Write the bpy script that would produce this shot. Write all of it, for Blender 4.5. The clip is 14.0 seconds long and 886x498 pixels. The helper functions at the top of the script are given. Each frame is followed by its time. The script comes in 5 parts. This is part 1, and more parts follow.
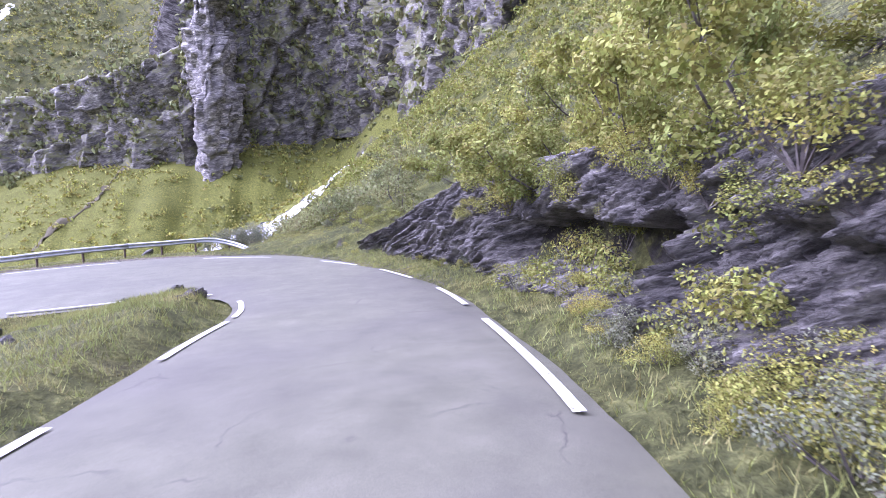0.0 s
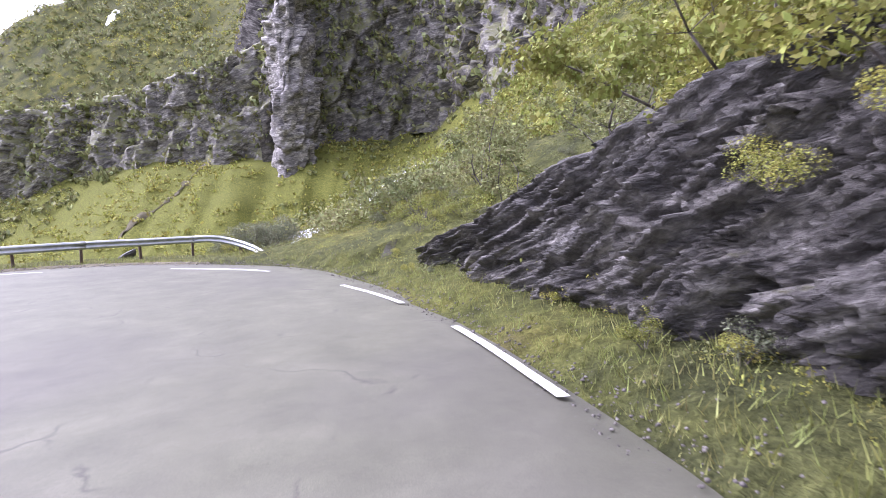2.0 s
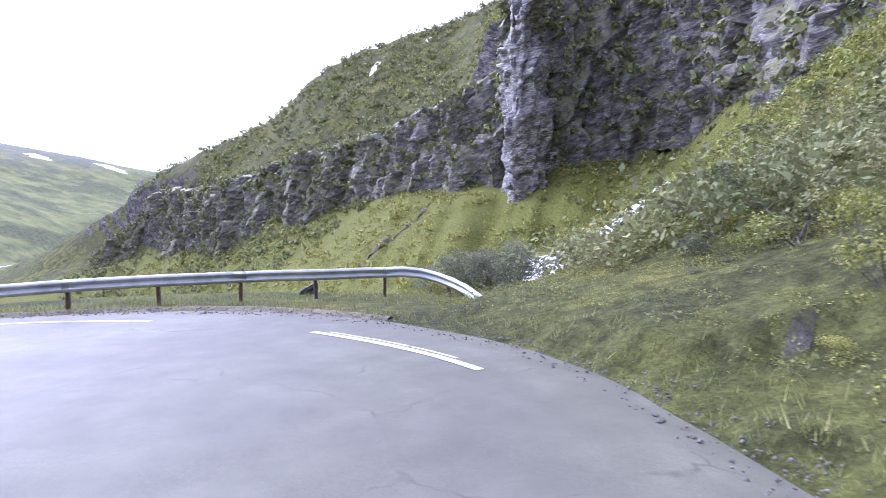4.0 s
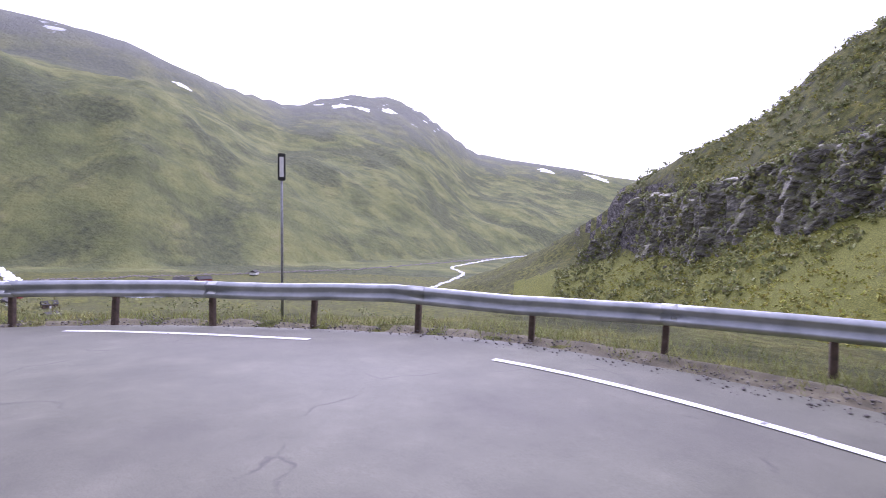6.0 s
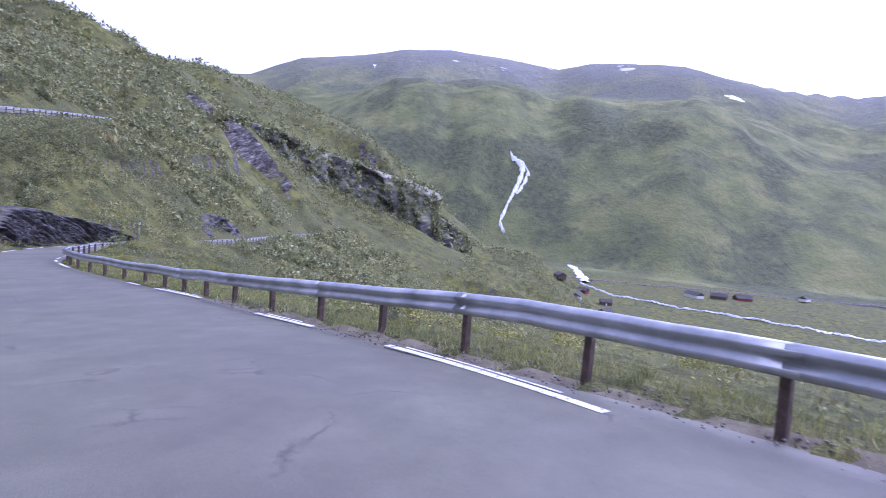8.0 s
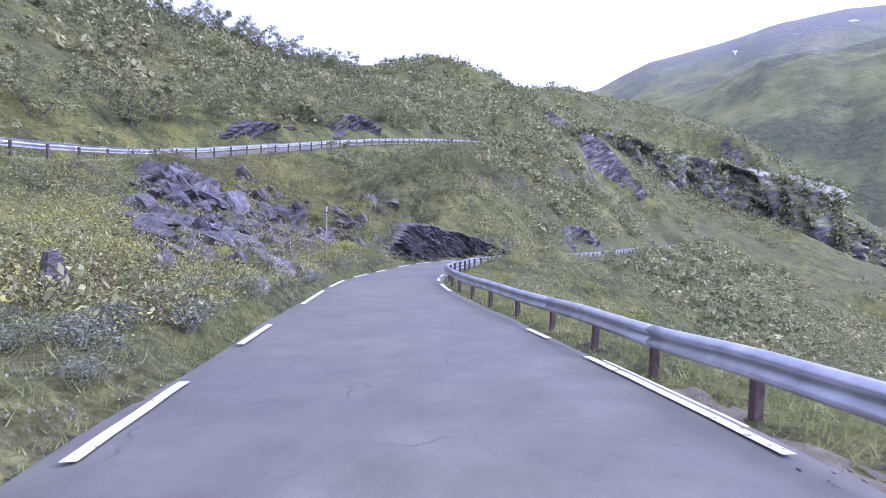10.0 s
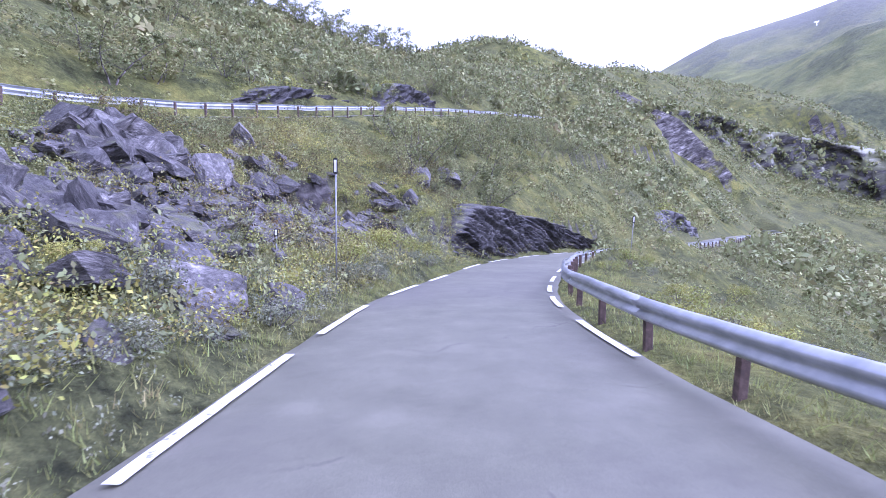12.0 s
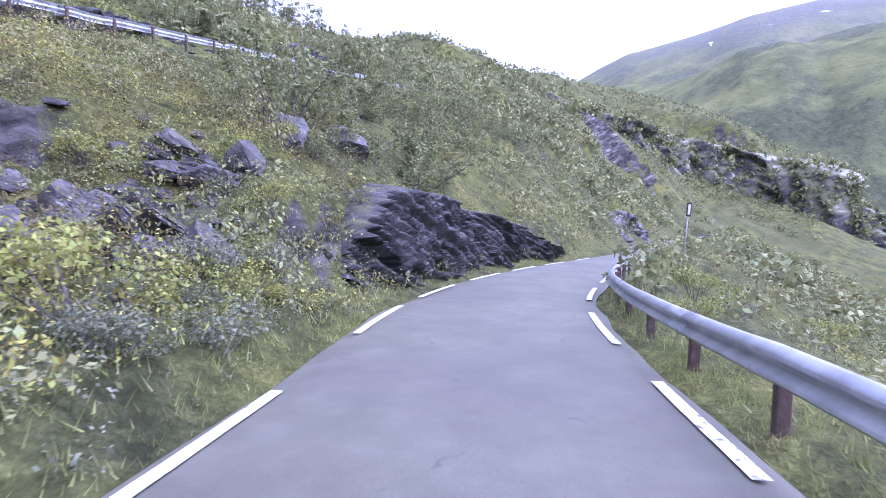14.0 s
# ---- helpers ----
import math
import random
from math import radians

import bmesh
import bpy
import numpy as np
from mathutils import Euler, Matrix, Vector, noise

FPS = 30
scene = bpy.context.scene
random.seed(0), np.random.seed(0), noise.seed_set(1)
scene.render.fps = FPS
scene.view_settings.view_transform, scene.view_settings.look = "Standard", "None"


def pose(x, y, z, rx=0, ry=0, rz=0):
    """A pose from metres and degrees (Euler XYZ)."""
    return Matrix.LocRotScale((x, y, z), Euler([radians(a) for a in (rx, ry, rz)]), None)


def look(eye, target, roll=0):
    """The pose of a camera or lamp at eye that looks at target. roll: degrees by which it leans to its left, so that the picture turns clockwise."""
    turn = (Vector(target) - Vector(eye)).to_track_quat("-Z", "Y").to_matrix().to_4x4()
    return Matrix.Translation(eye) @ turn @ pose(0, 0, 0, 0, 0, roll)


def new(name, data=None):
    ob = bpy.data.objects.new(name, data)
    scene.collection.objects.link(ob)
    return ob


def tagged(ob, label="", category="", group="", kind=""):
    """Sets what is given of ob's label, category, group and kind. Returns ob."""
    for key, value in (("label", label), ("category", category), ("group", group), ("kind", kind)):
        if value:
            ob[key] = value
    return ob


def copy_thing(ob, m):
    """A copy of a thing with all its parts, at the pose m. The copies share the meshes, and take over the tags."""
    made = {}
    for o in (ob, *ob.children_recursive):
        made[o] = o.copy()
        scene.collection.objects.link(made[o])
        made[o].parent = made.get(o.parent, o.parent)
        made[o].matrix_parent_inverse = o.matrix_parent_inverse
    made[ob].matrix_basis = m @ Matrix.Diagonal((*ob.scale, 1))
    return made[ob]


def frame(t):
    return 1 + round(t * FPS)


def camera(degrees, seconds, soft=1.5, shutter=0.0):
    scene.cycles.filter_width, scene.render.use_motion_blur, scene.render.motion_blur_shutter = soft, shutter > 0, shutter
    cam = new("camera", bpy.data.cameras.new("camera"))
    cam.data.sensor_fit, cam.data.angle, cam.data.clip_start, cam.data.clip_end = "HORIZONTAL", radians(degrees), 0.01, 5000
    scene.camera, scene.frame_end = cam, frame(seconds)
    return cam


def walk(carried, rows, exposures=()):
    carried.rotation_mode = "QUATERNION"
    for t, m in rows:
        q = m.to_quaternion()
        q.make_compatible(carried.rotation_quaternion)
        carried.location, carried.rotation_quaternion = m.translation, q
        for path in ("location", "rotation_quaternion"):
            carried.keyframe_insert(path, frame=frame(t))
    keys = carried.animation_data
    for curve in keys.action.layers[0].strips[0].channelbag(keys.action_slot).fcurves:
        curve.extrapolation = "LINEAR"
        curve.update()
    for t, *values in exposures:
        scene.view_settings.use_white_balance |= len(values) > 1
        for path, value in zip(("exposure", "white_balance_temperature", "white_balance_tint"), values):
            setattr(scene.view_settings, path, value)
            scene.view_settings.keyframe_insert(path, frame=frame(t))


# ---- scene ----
# A narrow mountain road in a hairpin bend above a green valley, seen from a vehicle that drives down it.
cam = camera(82.0, 14.0, soft=0.9, shutter=0.1)
PATH = [
    (0, 5.340, -19.843, 3.659, 84.194, -28.649, -1.906),
    (0.5, 6.741, -17.005, 3.468, 83.926, -28.197, -1.920),
    (1, 8.057, -14.063, 3.265, 84.328, -26.633, -1.852),
    (1.5, 9.217, -10.956, 3.028, 84.297, -23.815, -1.721),
    (2, 10.077, -7.956, 2.802, 84.681, -20.057, -1.132),
    (2.2, 10.352, -6.839, 2.749, 84.876, -18.519, -0.993),
    (2.6, 10.905, -4.597, 2.663, 87.113, -16.306, 0.018),
    (3, 11.288, -2.381, 2.605, 88.328, -13.364, 0.426),
    (3.5, 11.261, 0.244, 2.554, 88.889, -6.410, 0.274),
    (4, 10.502, 2.479, 2.501, 88.179, 4.845, -0.866),
    (4.3, 9.800, 3.674, 2.471, 87.339, 12.077, -1.868),
    (4.5, 9.249, 4.436, 2.452, 87.530, 16.747, -1.615),
    (5, 7.612, 5.924, 2.418, 87.914, 28.910, 0.078),
    (5.5, 5.699, 7.032, 2.399, 87.970, 41.331, 1.670),
    (6, 3.600, 7.640, 2.369, 88.157, 54.038, 2.437),
    (6.5, 1.421, 7.785, 2.292, 87.945, 67.068, 2.987),
    (7, -0.664, 7.391, 2.193, 87.476, 80.558, 3.214),
    (7.5, -2.772, 6.461, 2.080, 86.789, 94.888, 3.947),
    (8, -4.760, 4.968, 1.910, 86.093, 109.547, 4.625),
    (8.5, -6.635, 3.030, 1.715, 85.761, 122.207, 5.679),
    (9, -8.380, 0.760, 1.472, 85.417, 132.659, 4.970),
    (9.2, -9.019, -0.272, 1.363, 85.115, 136.630, 5.009),
    (9.5, -9.913, -1.861, 1.216, 85.252, 141.602, 3.413),
    (10, -11.342, -4.539, 1.003, 85.350, 147.130, 1.463),
    (10.5, -12.682, -7.269, 0.786, 85.218, 150.736, 0.853),
    (11, -13.981, -10.082, 0.527, 84.797, 153.164, 1.360),
    (11.3, -14.783, -11.817, 0.350, 84.500, 153.820, 2.037),
    (11.5, -15.339, -12.986, 0.227, 84.542, 153.907, 1.625),
    (12, -16.823, -15.987, -0.071, 84.396, 153.351, 0.233),
    (12.5, -18.490, -19.106, -0.307, 84.976, 152.060, -0.266),
    (13, -20.280, -22.312, -0.561, 85.072, 150.311, -0.405),
    (13.5, -22.199, -25.459, -0.852, 85.581, 148.054, 0.105),
    (14, -24.457, -28.613, -1.092, 85.047, 144.837, 0.418),
]
walk(cam, [(t, pose(x, y, z, rx, 0, rz) @ pose(0, 0, 0, 0, 0, roll)) for t, x, y, z, rx, rz, roll in PATH],
     exposures=[(0.0, 2.1, 5200, 44), (0.5, 2.08, 5000, 39), (1.0, 2.05, 5500, 43), (2.2, 1.97, 5650, 33), (4.3, 1.72, 5050, 37), (5.3, 1.44, 5450, 40), (6.0, 1.15, 5450, 42), (6.6, 1.04, 5350, 44), (7.5, 1.12, 4920, 48), (9.0, 1.35, 4820, 46), (11.3, 1.7, 4800, 46), (14.0, 1.8, 4800, 47)])

# ---- light: a bright overcast sky ----
world = bpy.data.worlds.new("world")
scene.world = world
world.use_nodes = True
wn, wl = world.node_tree.nodes, world.node_tree.links
wn.clear()
sky = wn.new("ShaderNodeTexSky")
sky.sky_type = "NISHITA"
sky.sun_disc = False
sky.sun_elevation, sky.sun_rotation = radians(48), radians(-60)
sky.air_density, sky.dust_density, sky.ozone_density = 1.0, 4.0, 1.0
pale = wn.new("ShaderNodeHueSaturation")
pale.inputs["Saturation"].default_value = 0.22
back = wn.new("ShaderNodeBackground")
back.inputs["Strength"].default_value = 0.15
out = wn.new("ShaderNodeOutputWorld")
wl.new(sky.outputs[0], pale.inputs["Color"])
wl.new(pale.outputs[0], back.inputs[0])
wl.new(back.outputs[0], out.inputs[0])
sun_data = bpy.data.lights.new("sun", "SUN")
sun_data.energy, sun_data.angle, sun_data.color = 0.7, radians(40), (1.0, 0.97, 0.92)
sun = new("sun", sun_data)
sun.matrix_world = look((0, 0, 0), (-0.58, -0.33, -0.74))


# ---- materials ----
def material(name):
    m = bpy.data.materials.new(name)
    m.use_nodes = True
    n = m.node_tree.nodes
    return m, n, m.node_tree.links, n["Principled BSDF"]


def noise_node(n, l, scale, detail=4.0, rough=0.6, stretch=None, object_space=False):
    tc = n.new("ShaderNodeTexCoord") if object_space else n.new("ShaderNodeNewGeometry")
    vec = tc.outputs["Object"] if object_space else tc.outputs["Position"]
    if stretch:
        mp = n.new("ShaderNodeMapping")
        mp.inputs["Scale"].default_value = stretch[:3]
        if len(stretch) > 3:
            mp.inputs["Rotation"].default_value = stretch[3:]
        l.new(vec, mp.inputs["Vector"])
        vec = mp.outputs[0]
    t = n.new("ShaderNodeTexNoise")
    t.inputs["Scale"].default_value, t.inputs["Detail"].default_value, t.inputs["Roughness"].default_value = scale, detail, rough
    l.new(vec, t.inputs["Vector"])
    return t.outputs["Fac"]


def ramp(n, l, fac, stops):
    r = n.new("ShaderNodeValToRGB")
    el = r.color_ramp.elements
    while len(el) < len(stops):
        el.new(0.5)
    for e, (p, c) in zip(el, stops):
        e.position = p
        e.color = (*c, 1.0) if len(c) == 3 else c
    l.new(fac, r.inputs[0])
    return r.outputs[0]


def mix(n, l, fac, a, b, mode="MIX"):
    m = n.new("ShaderNodeMix")
    m.data_type, m.blend_type = "RGBA", mode
    for i, v in ((0, fac), (6, a), (7, b)):
        if hasattr(v, "links"):
            l.new(v, m.inputs[i])
        else:
            m.inputs[i].default_value = v if i == 0 else (*v, 1.0)
    return m.outputs[2]


def maths(n, l, op, a, b=0.0, c=0.0, clamp=False):
    m = n.new("ShaderNodeMath")
    m.operation, m.use_clamp = op, clamp
    for i, v in enumerate((a, b, c)):
        if hasattr(v, "links"):
            l.new(v, m.inputs[i])
        else:
            m.inputs[i].default_value = v
    return m.outputs[0]


def bump(n, l, p, height, strength, dist):
    b = n.new("ShaderNodeBump")
    b.inputs["Strength"].default_value, b.inputs["Distance"].default_value = strength, dist
    l.new(height, b.inputs["Height"])
    l.new(b.outputs[0], p.inputs["Normal"])


def grey(v):
    return (v, v, v)


def simple(name, stops, scale, rough=0.8, metal=0.0, bump_s=0.0, bump_scale=None, stretch=None, object_space=False, island=0.0, dist=0.02):
    m, n, l, p = material(name)
    col = ramp(n, l, noise_node(n, l, scale, 5, 0.6, stretch, object_space), stops)
    if island:
        g = n.new("ShaderNodeNewGeometry")
        o = n.new("ShaderNodeObjectInfo")
        f = maths(n, l, "FRACT", maths(n, l, "ADD", g.outputs["Random Per Island"], o.outputs["Random"]))
        v = maths(n, l, "MULTIPLY_ADD", f, 2 * island, 1 - island)
        hs = n.new("ShaderNodeHueSaturation")
        l.new(col, hs.inputs["Color"])
        l.new(v, hs.inputs["Value"])
        l.new(maths(n, l, "MULTIPLY_ADD", f, 0.05, 0.475), hs.inputs["Hue"])
        col = hs.outputs[0]
    l.new(col, p.inputs["Base Color"])
    p.inputs["Roughness"].default_value, p.inputs["Metallic"].default_value = rough, metal
    p.inputs["Specular IOR Level"].default_value = 0.2 if island else 0.5
    if bump_s:
        bump(n, l, p, noise_node(n, l, bump_scale or scale * 4, 6, 0.65, stretch, object_space), bump_s, dist)
    return m


def rock_nodes(n, l, scale=1.0, tilt=(0.35, 0.3, 0.0), own=False):
    """Layered dark schist: thin beds across one tilted direction, pale faces and dark wet cracks; the palest streaks
    also paint in wet glints.
    """
    g = n.new("ShaderNodeTexCoord") if own else n.new("ShaderNodeNewGeometry")
    spot = g.outputs["Object" if own else "Position"]

    def bedded(freq, squeeze):
        mp = n.new("ShaderNodeMapping")
        mp.vector_type = "TEXTURE"
        mp.inputs["Rotation"].default_value = tilt
        mp.inputs["Scale"].default_value = (squeeze, squeeze, 1.0)
        l.new(spot, mp.inputs["Vector"])
        t = n.new("ShaderNodeTexNoise")
        t.inputs["Scale"].default_value, t.inputs["Detail"].default_value, t.inputs["Roughness"].default_value = freq, 7, 0.68
        l.new(mp.outputs[0], t.inputs["Vector"])
        return t.outputs["Fac"]
    beds, thin = bedded(1.6 * scale, 3.0), bedded(6.0 * scale, 4.0)
    blot = noise_node(n, l, 0.35 * scale, 5, 0.6)
    f = maths(n, l, "MULTIPLY_ADD", beds, 0.55, maths(n, l, "MULTIPLY", thin, 0.45))
    c = ramp(n, l, f, [(0.39, (0.012, 0.011, 0.010)), (0.45, (0.041, 0.038, 0.034)), (0.50, (0.088, 0.082, 0.075)), (0.56, (0.175, 0.166, 0.152)), (0.64, (0.35, 0.335, 0.31))])
    c = mix(n, l, maths(n, l, "MULTIPLY", ramp(n, l, blot, [(0.42, grey(0)), (0.62, grey(1))]), 0.5), c, (0.036, 0.033, 0.031))
    return c, f


def terrain_material(name="hillside", lush=0.0):
    m, n, l, p = material(name)
    g = n.new("ShaderNodeNewGeometry")
    sx = n.new("ShaderNodeSeparateXYZ")
    l.new(g.outputs["True Normal"], sx.inputs[0])
    big, mid, fine = noise_node(n, l, 0.035, 5, 0.6), noise_node(n, l, 0.25, 6, 0.65), noise_node(n, l, 3.0, 6, 0.7)
    # the darkest stops also paint in the shade of gaps between plants
    grass = ramp(n, l, mid, [(0.28, (0.018, 0.021, 0.010)), (0.40, (0.052, 0.059, 0.019)), (0.52, (0.112, 0.120, 0.030)), (0.63, (0.175, 0.166, 0.040)), (0.74, (0.13, 0.10, 0.06))])
    shrub = ramp(n, l, fine, [(0.3, (0.030, 0.034, 0.019)), (0.55, (0.092, 0.098, 0.042)), (0.75, (0.18, 0.175, 0.07))])
    green = mix(n, l, ramp(n, l, big, [(0.42, grey(0.15)), (0.6, grey(0.75))]), grass, shrub)
    if lush:
        herb = ramp(n, l, fine, [(0.30, (0.040, 0.048, 0.012)), (0.45, (0.118, 0.132, 0.028)), (0.60, (0.200, 0.205, 0.042)), (0.75, (0.22, 0.16, 0.06))])
        green = mix(n, l, lush, green, herb)
    # lows of the bump noises are darkened too: shade between tufts, put into the colour
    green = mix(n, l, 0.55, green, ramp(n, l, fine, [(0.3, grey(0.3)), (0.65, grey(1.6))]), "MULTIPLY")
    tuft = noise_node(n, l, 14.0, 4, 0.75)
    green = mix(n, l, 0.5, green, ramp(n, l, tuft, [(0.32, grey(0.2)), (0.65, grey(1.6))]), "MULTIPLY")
    rock, beds = rock_nodes(n, l, 0.35)
    steep = maths(n, l, "ADD", sx.outputs[2], maths(n, l, "MULTIPLY_ADD", mid, 0.5, -0.25))
    steep = maths(n, l, "ADD", steep, maths(n, l, "MULTIPLY_ADD", fine, 0.2, -0.1))
    isrock = ramp(n, l, steep, [(0.40, grey(1)), (0.50, grey(0))])
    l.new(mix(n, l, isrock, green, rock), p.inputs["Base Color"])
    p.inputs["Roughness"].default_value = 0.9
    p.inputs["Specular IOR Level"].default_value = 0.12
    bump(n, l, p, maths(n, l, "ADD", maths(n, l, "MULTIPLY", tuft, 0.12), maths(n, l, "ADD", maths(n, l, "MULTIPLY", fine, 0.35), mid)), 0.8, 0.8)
    return m


def far_material():
    """Meadow, birch scrub and bare ridges of the mountains over the valley, their colours lightened to stand in for
    haze.
    """
    m, n, l, p = material("far mountain")
    g = n.new("ShaderNodeNewGeometry")
    sx = n.new("ShaderNodeSeparateXYZ")
    l.new(g.outputs["Position"], sx.inputs[0])
    big, mid, fine = noise_node(n, l, 0.005, 7, 0.66), noise_node(n, l, 0.013, 8, 0.64), noise_node(n, l, 0.09, 6, 0.75)
    c = ramp(n, l, mid, [(0.3, (0.095, 0.110, 0.056)), (0.48, (0.150, 0.168, 0.070)), (0.62, (0.205, 0.215, 0.085)), (0.78, (0.25, 0.235, 0.125))])
    wood = ramp(n, l, fine, [(0.35, (0.052, 0.064, 0.042)), (0.65, (0.13, 0.145, 0.07))])
    c = mix(n, l, ramp(n, l, big, [(0.48, grey(0)), (0.56, grey(0.85))]), c, wood)
    high = ramp(n, l, maths(n, l, "MULTIPLY", maths(n, l, "ADD", sx.outputs[2], maths(n, l, "MULTIPLY", big, 260.0)), 0.001), [(0.46, grey(0)), (0.72, grey(0.75))])
    c = mix(n, l, high, c, (0.22, 0.225, 0.205))
    snow = maths(n, l, "MULTIPLY", ramp(n, l, noise_node(n, l, 0.009, 4, 0.55, (1, 1, 3)), [(0.65, grey(0)), (0.68, grey(1))]),
                 ramp(n, l, maths(n, l, "MULTIPLY", sx.outputs[2], 0.001), [(0.52, grey(0)), (0.60, grey(1))]))
    c = mix(n, l, snow, c, (0.82, 0.84, 0.87))
    l.new(c, p.inputs["Base Color"])
    p.inputs["Roughness"].default_value = 0.95
    p.inputs["Specular IOR Level"].default_value = 0.15
    bump(n, l, p, maths(n, l, "ADD", fine, maths(n, l, "MULTIPLY", mid, 2.0)), 0.7, 12.0)
    return m


def asphalt_material():
    m, n, l, p = material("worn asphalt")
    big, mid, fine = noise_node(n, l, 0.22, 4, 0.55), noise_node(n, l, 1.3, 6, 0.65), noise_node(n, l, 90.0, 3, 0.8)
    c = ramp(n, l, mid, [(0.3, (0.102, 0.103, 0.073)), (0.55, (0.134, 0.135, 0.096)), (0.75, (0.168, 0.167, 0.122))])
    c = mix(n, l, 0.55, c, ramp(n, l, fine, [(0.3, grey(0.45)), (0.7, grey(1.5))]), "MULTIPLY")
    c = mix(n, l, ramp(n, l, big, [(0.45, grey(0)), (0.7, grey(0.45))]), c, (0.096, 0.090, 0.084))
    crack = n.new("ShaderNodeTexVoronoi")
    crack.feature = "DISTANCE_TO_EDGE"
    crack.inputs["Scale"].default_value = 0.32
    warp = n.new("ShaderNodeVectorMath")
    warp.operation = "ADD"
    geo, wob = n.new("ShaderNodeNewGeometry"), n.new("ShaderNodeTexNoise")
    wob.inputs["Scale"].default_value, wob.inputs["Detail"].default_value = 1.1, 5
    l.new(geo.outputs["Position"], wob.inputs["Vector"])
    l.new(geo.outputs["Position"], warp.inputs[0])
    l.new(wob.outputs["Color"], warp.inputs[1])
    l.new(warp.outputs[0], crack.inputs["Vector"])
    line = maths(n, l, "MULTIPLY", ramp(n, l, crack.outputs["Distance"], [(0.0, grey(1)), (0.012, grey(0))]), ramp(n, l, mid, [(0.50, grey(0)), (0.62, grey(0.6))]))
    c = mix(n, l, line, c, (0.035, 0.033, 0.032))
    l.new(c, p.inputs["Base Color"])
    l.new(maths(n, l, "MULTIPLY_ADD", big, 0.3, 0.42), p.inputs["Roughness"])
    p.inputs["Specular IOR Level"].default_value = 0.22
    bump(n, l, p, maths(n, l, "ADD", fine, maths(n, l, "MULTIPLY", mid, 3.0)), 0.35, 0.012)
    return m


def rock_material(name="schist", scale=2.5, bump_d=0.12, tone=1.0, tilt=(0.35, 0.3, 0.0), green=(0.6, 0.9, 0.52), own=False, moss_colour=(0.10, 0.105, 0.032)):
    m, n, l, p = material(name)
    c, beds = rock_nodes(n, l, scale, tilt, own)
    o = n.new("ShaderNodeObjectInfo")
    hs = n.new("ShaderNodeHueSaturation")
    l.new(c, hs.inputs["Color"])
    l.new(maths(n, l, "MULTIPLY_ADD", o.outputs["Random"], 0.6 * tone, 0.75 * tone), hs.inputs["Value"])
    g = n.new("ShaderNodeNewGeometry")
    sx = n.new("ShaderNodeSeparateXYZ")
    l.new(g.outputs["Normal"], sx.inputs[0])
    moss = maths(n, l, "MULTIPLY", ramp(n, l, sx.outputs[2], [(green[0], grey(0)), (green[1], grey(1))]), ramp(n, l, noise_node(n, l, 1.1 * min(1.0, scale), 6, 0.72), [(green[2], grey(0)), (green[2] + 0.1, grey(0.9))]))
    l.new(mix(n, l, moss, hs.outputs[0], moss_colour), p.inputs["Base Color"])
    p.inputs["Roughness"].default_value = 0.48
    bump(n, l, p, beds, 1.0, bump_d)
    return m


def leaf_material(name, stops, scale):
    """Thin leaves that let some light through, each of its own tone."""
    m = simple(name, stops, scale, 0.5, island=0.4)
    n, l = m.node_tree.nodes, m.node_tree.links
    p = n["Principled BSDF"]
    t, mx = n.new("ShaderNodeBsdfTranslucent"), n.new("ShaderNodeMixShader")
    l.new(p.inputs["Base Color"].links[0].from_socket, t.inputs["Color"])
    mx.inputs[0].default_value = 0.25
    p.inputs["Roughness"].default_value, p.inputs["Specular IOR Level"].default_value = 0.65, 0.22
    l.new(p.outputs[0], mx.inputs[1])
    l.new(t.outputs[0], mx.inputs[2])
    l.new(mx.outputs[0], n["Material Output"].inputs["Surface"])
    return m


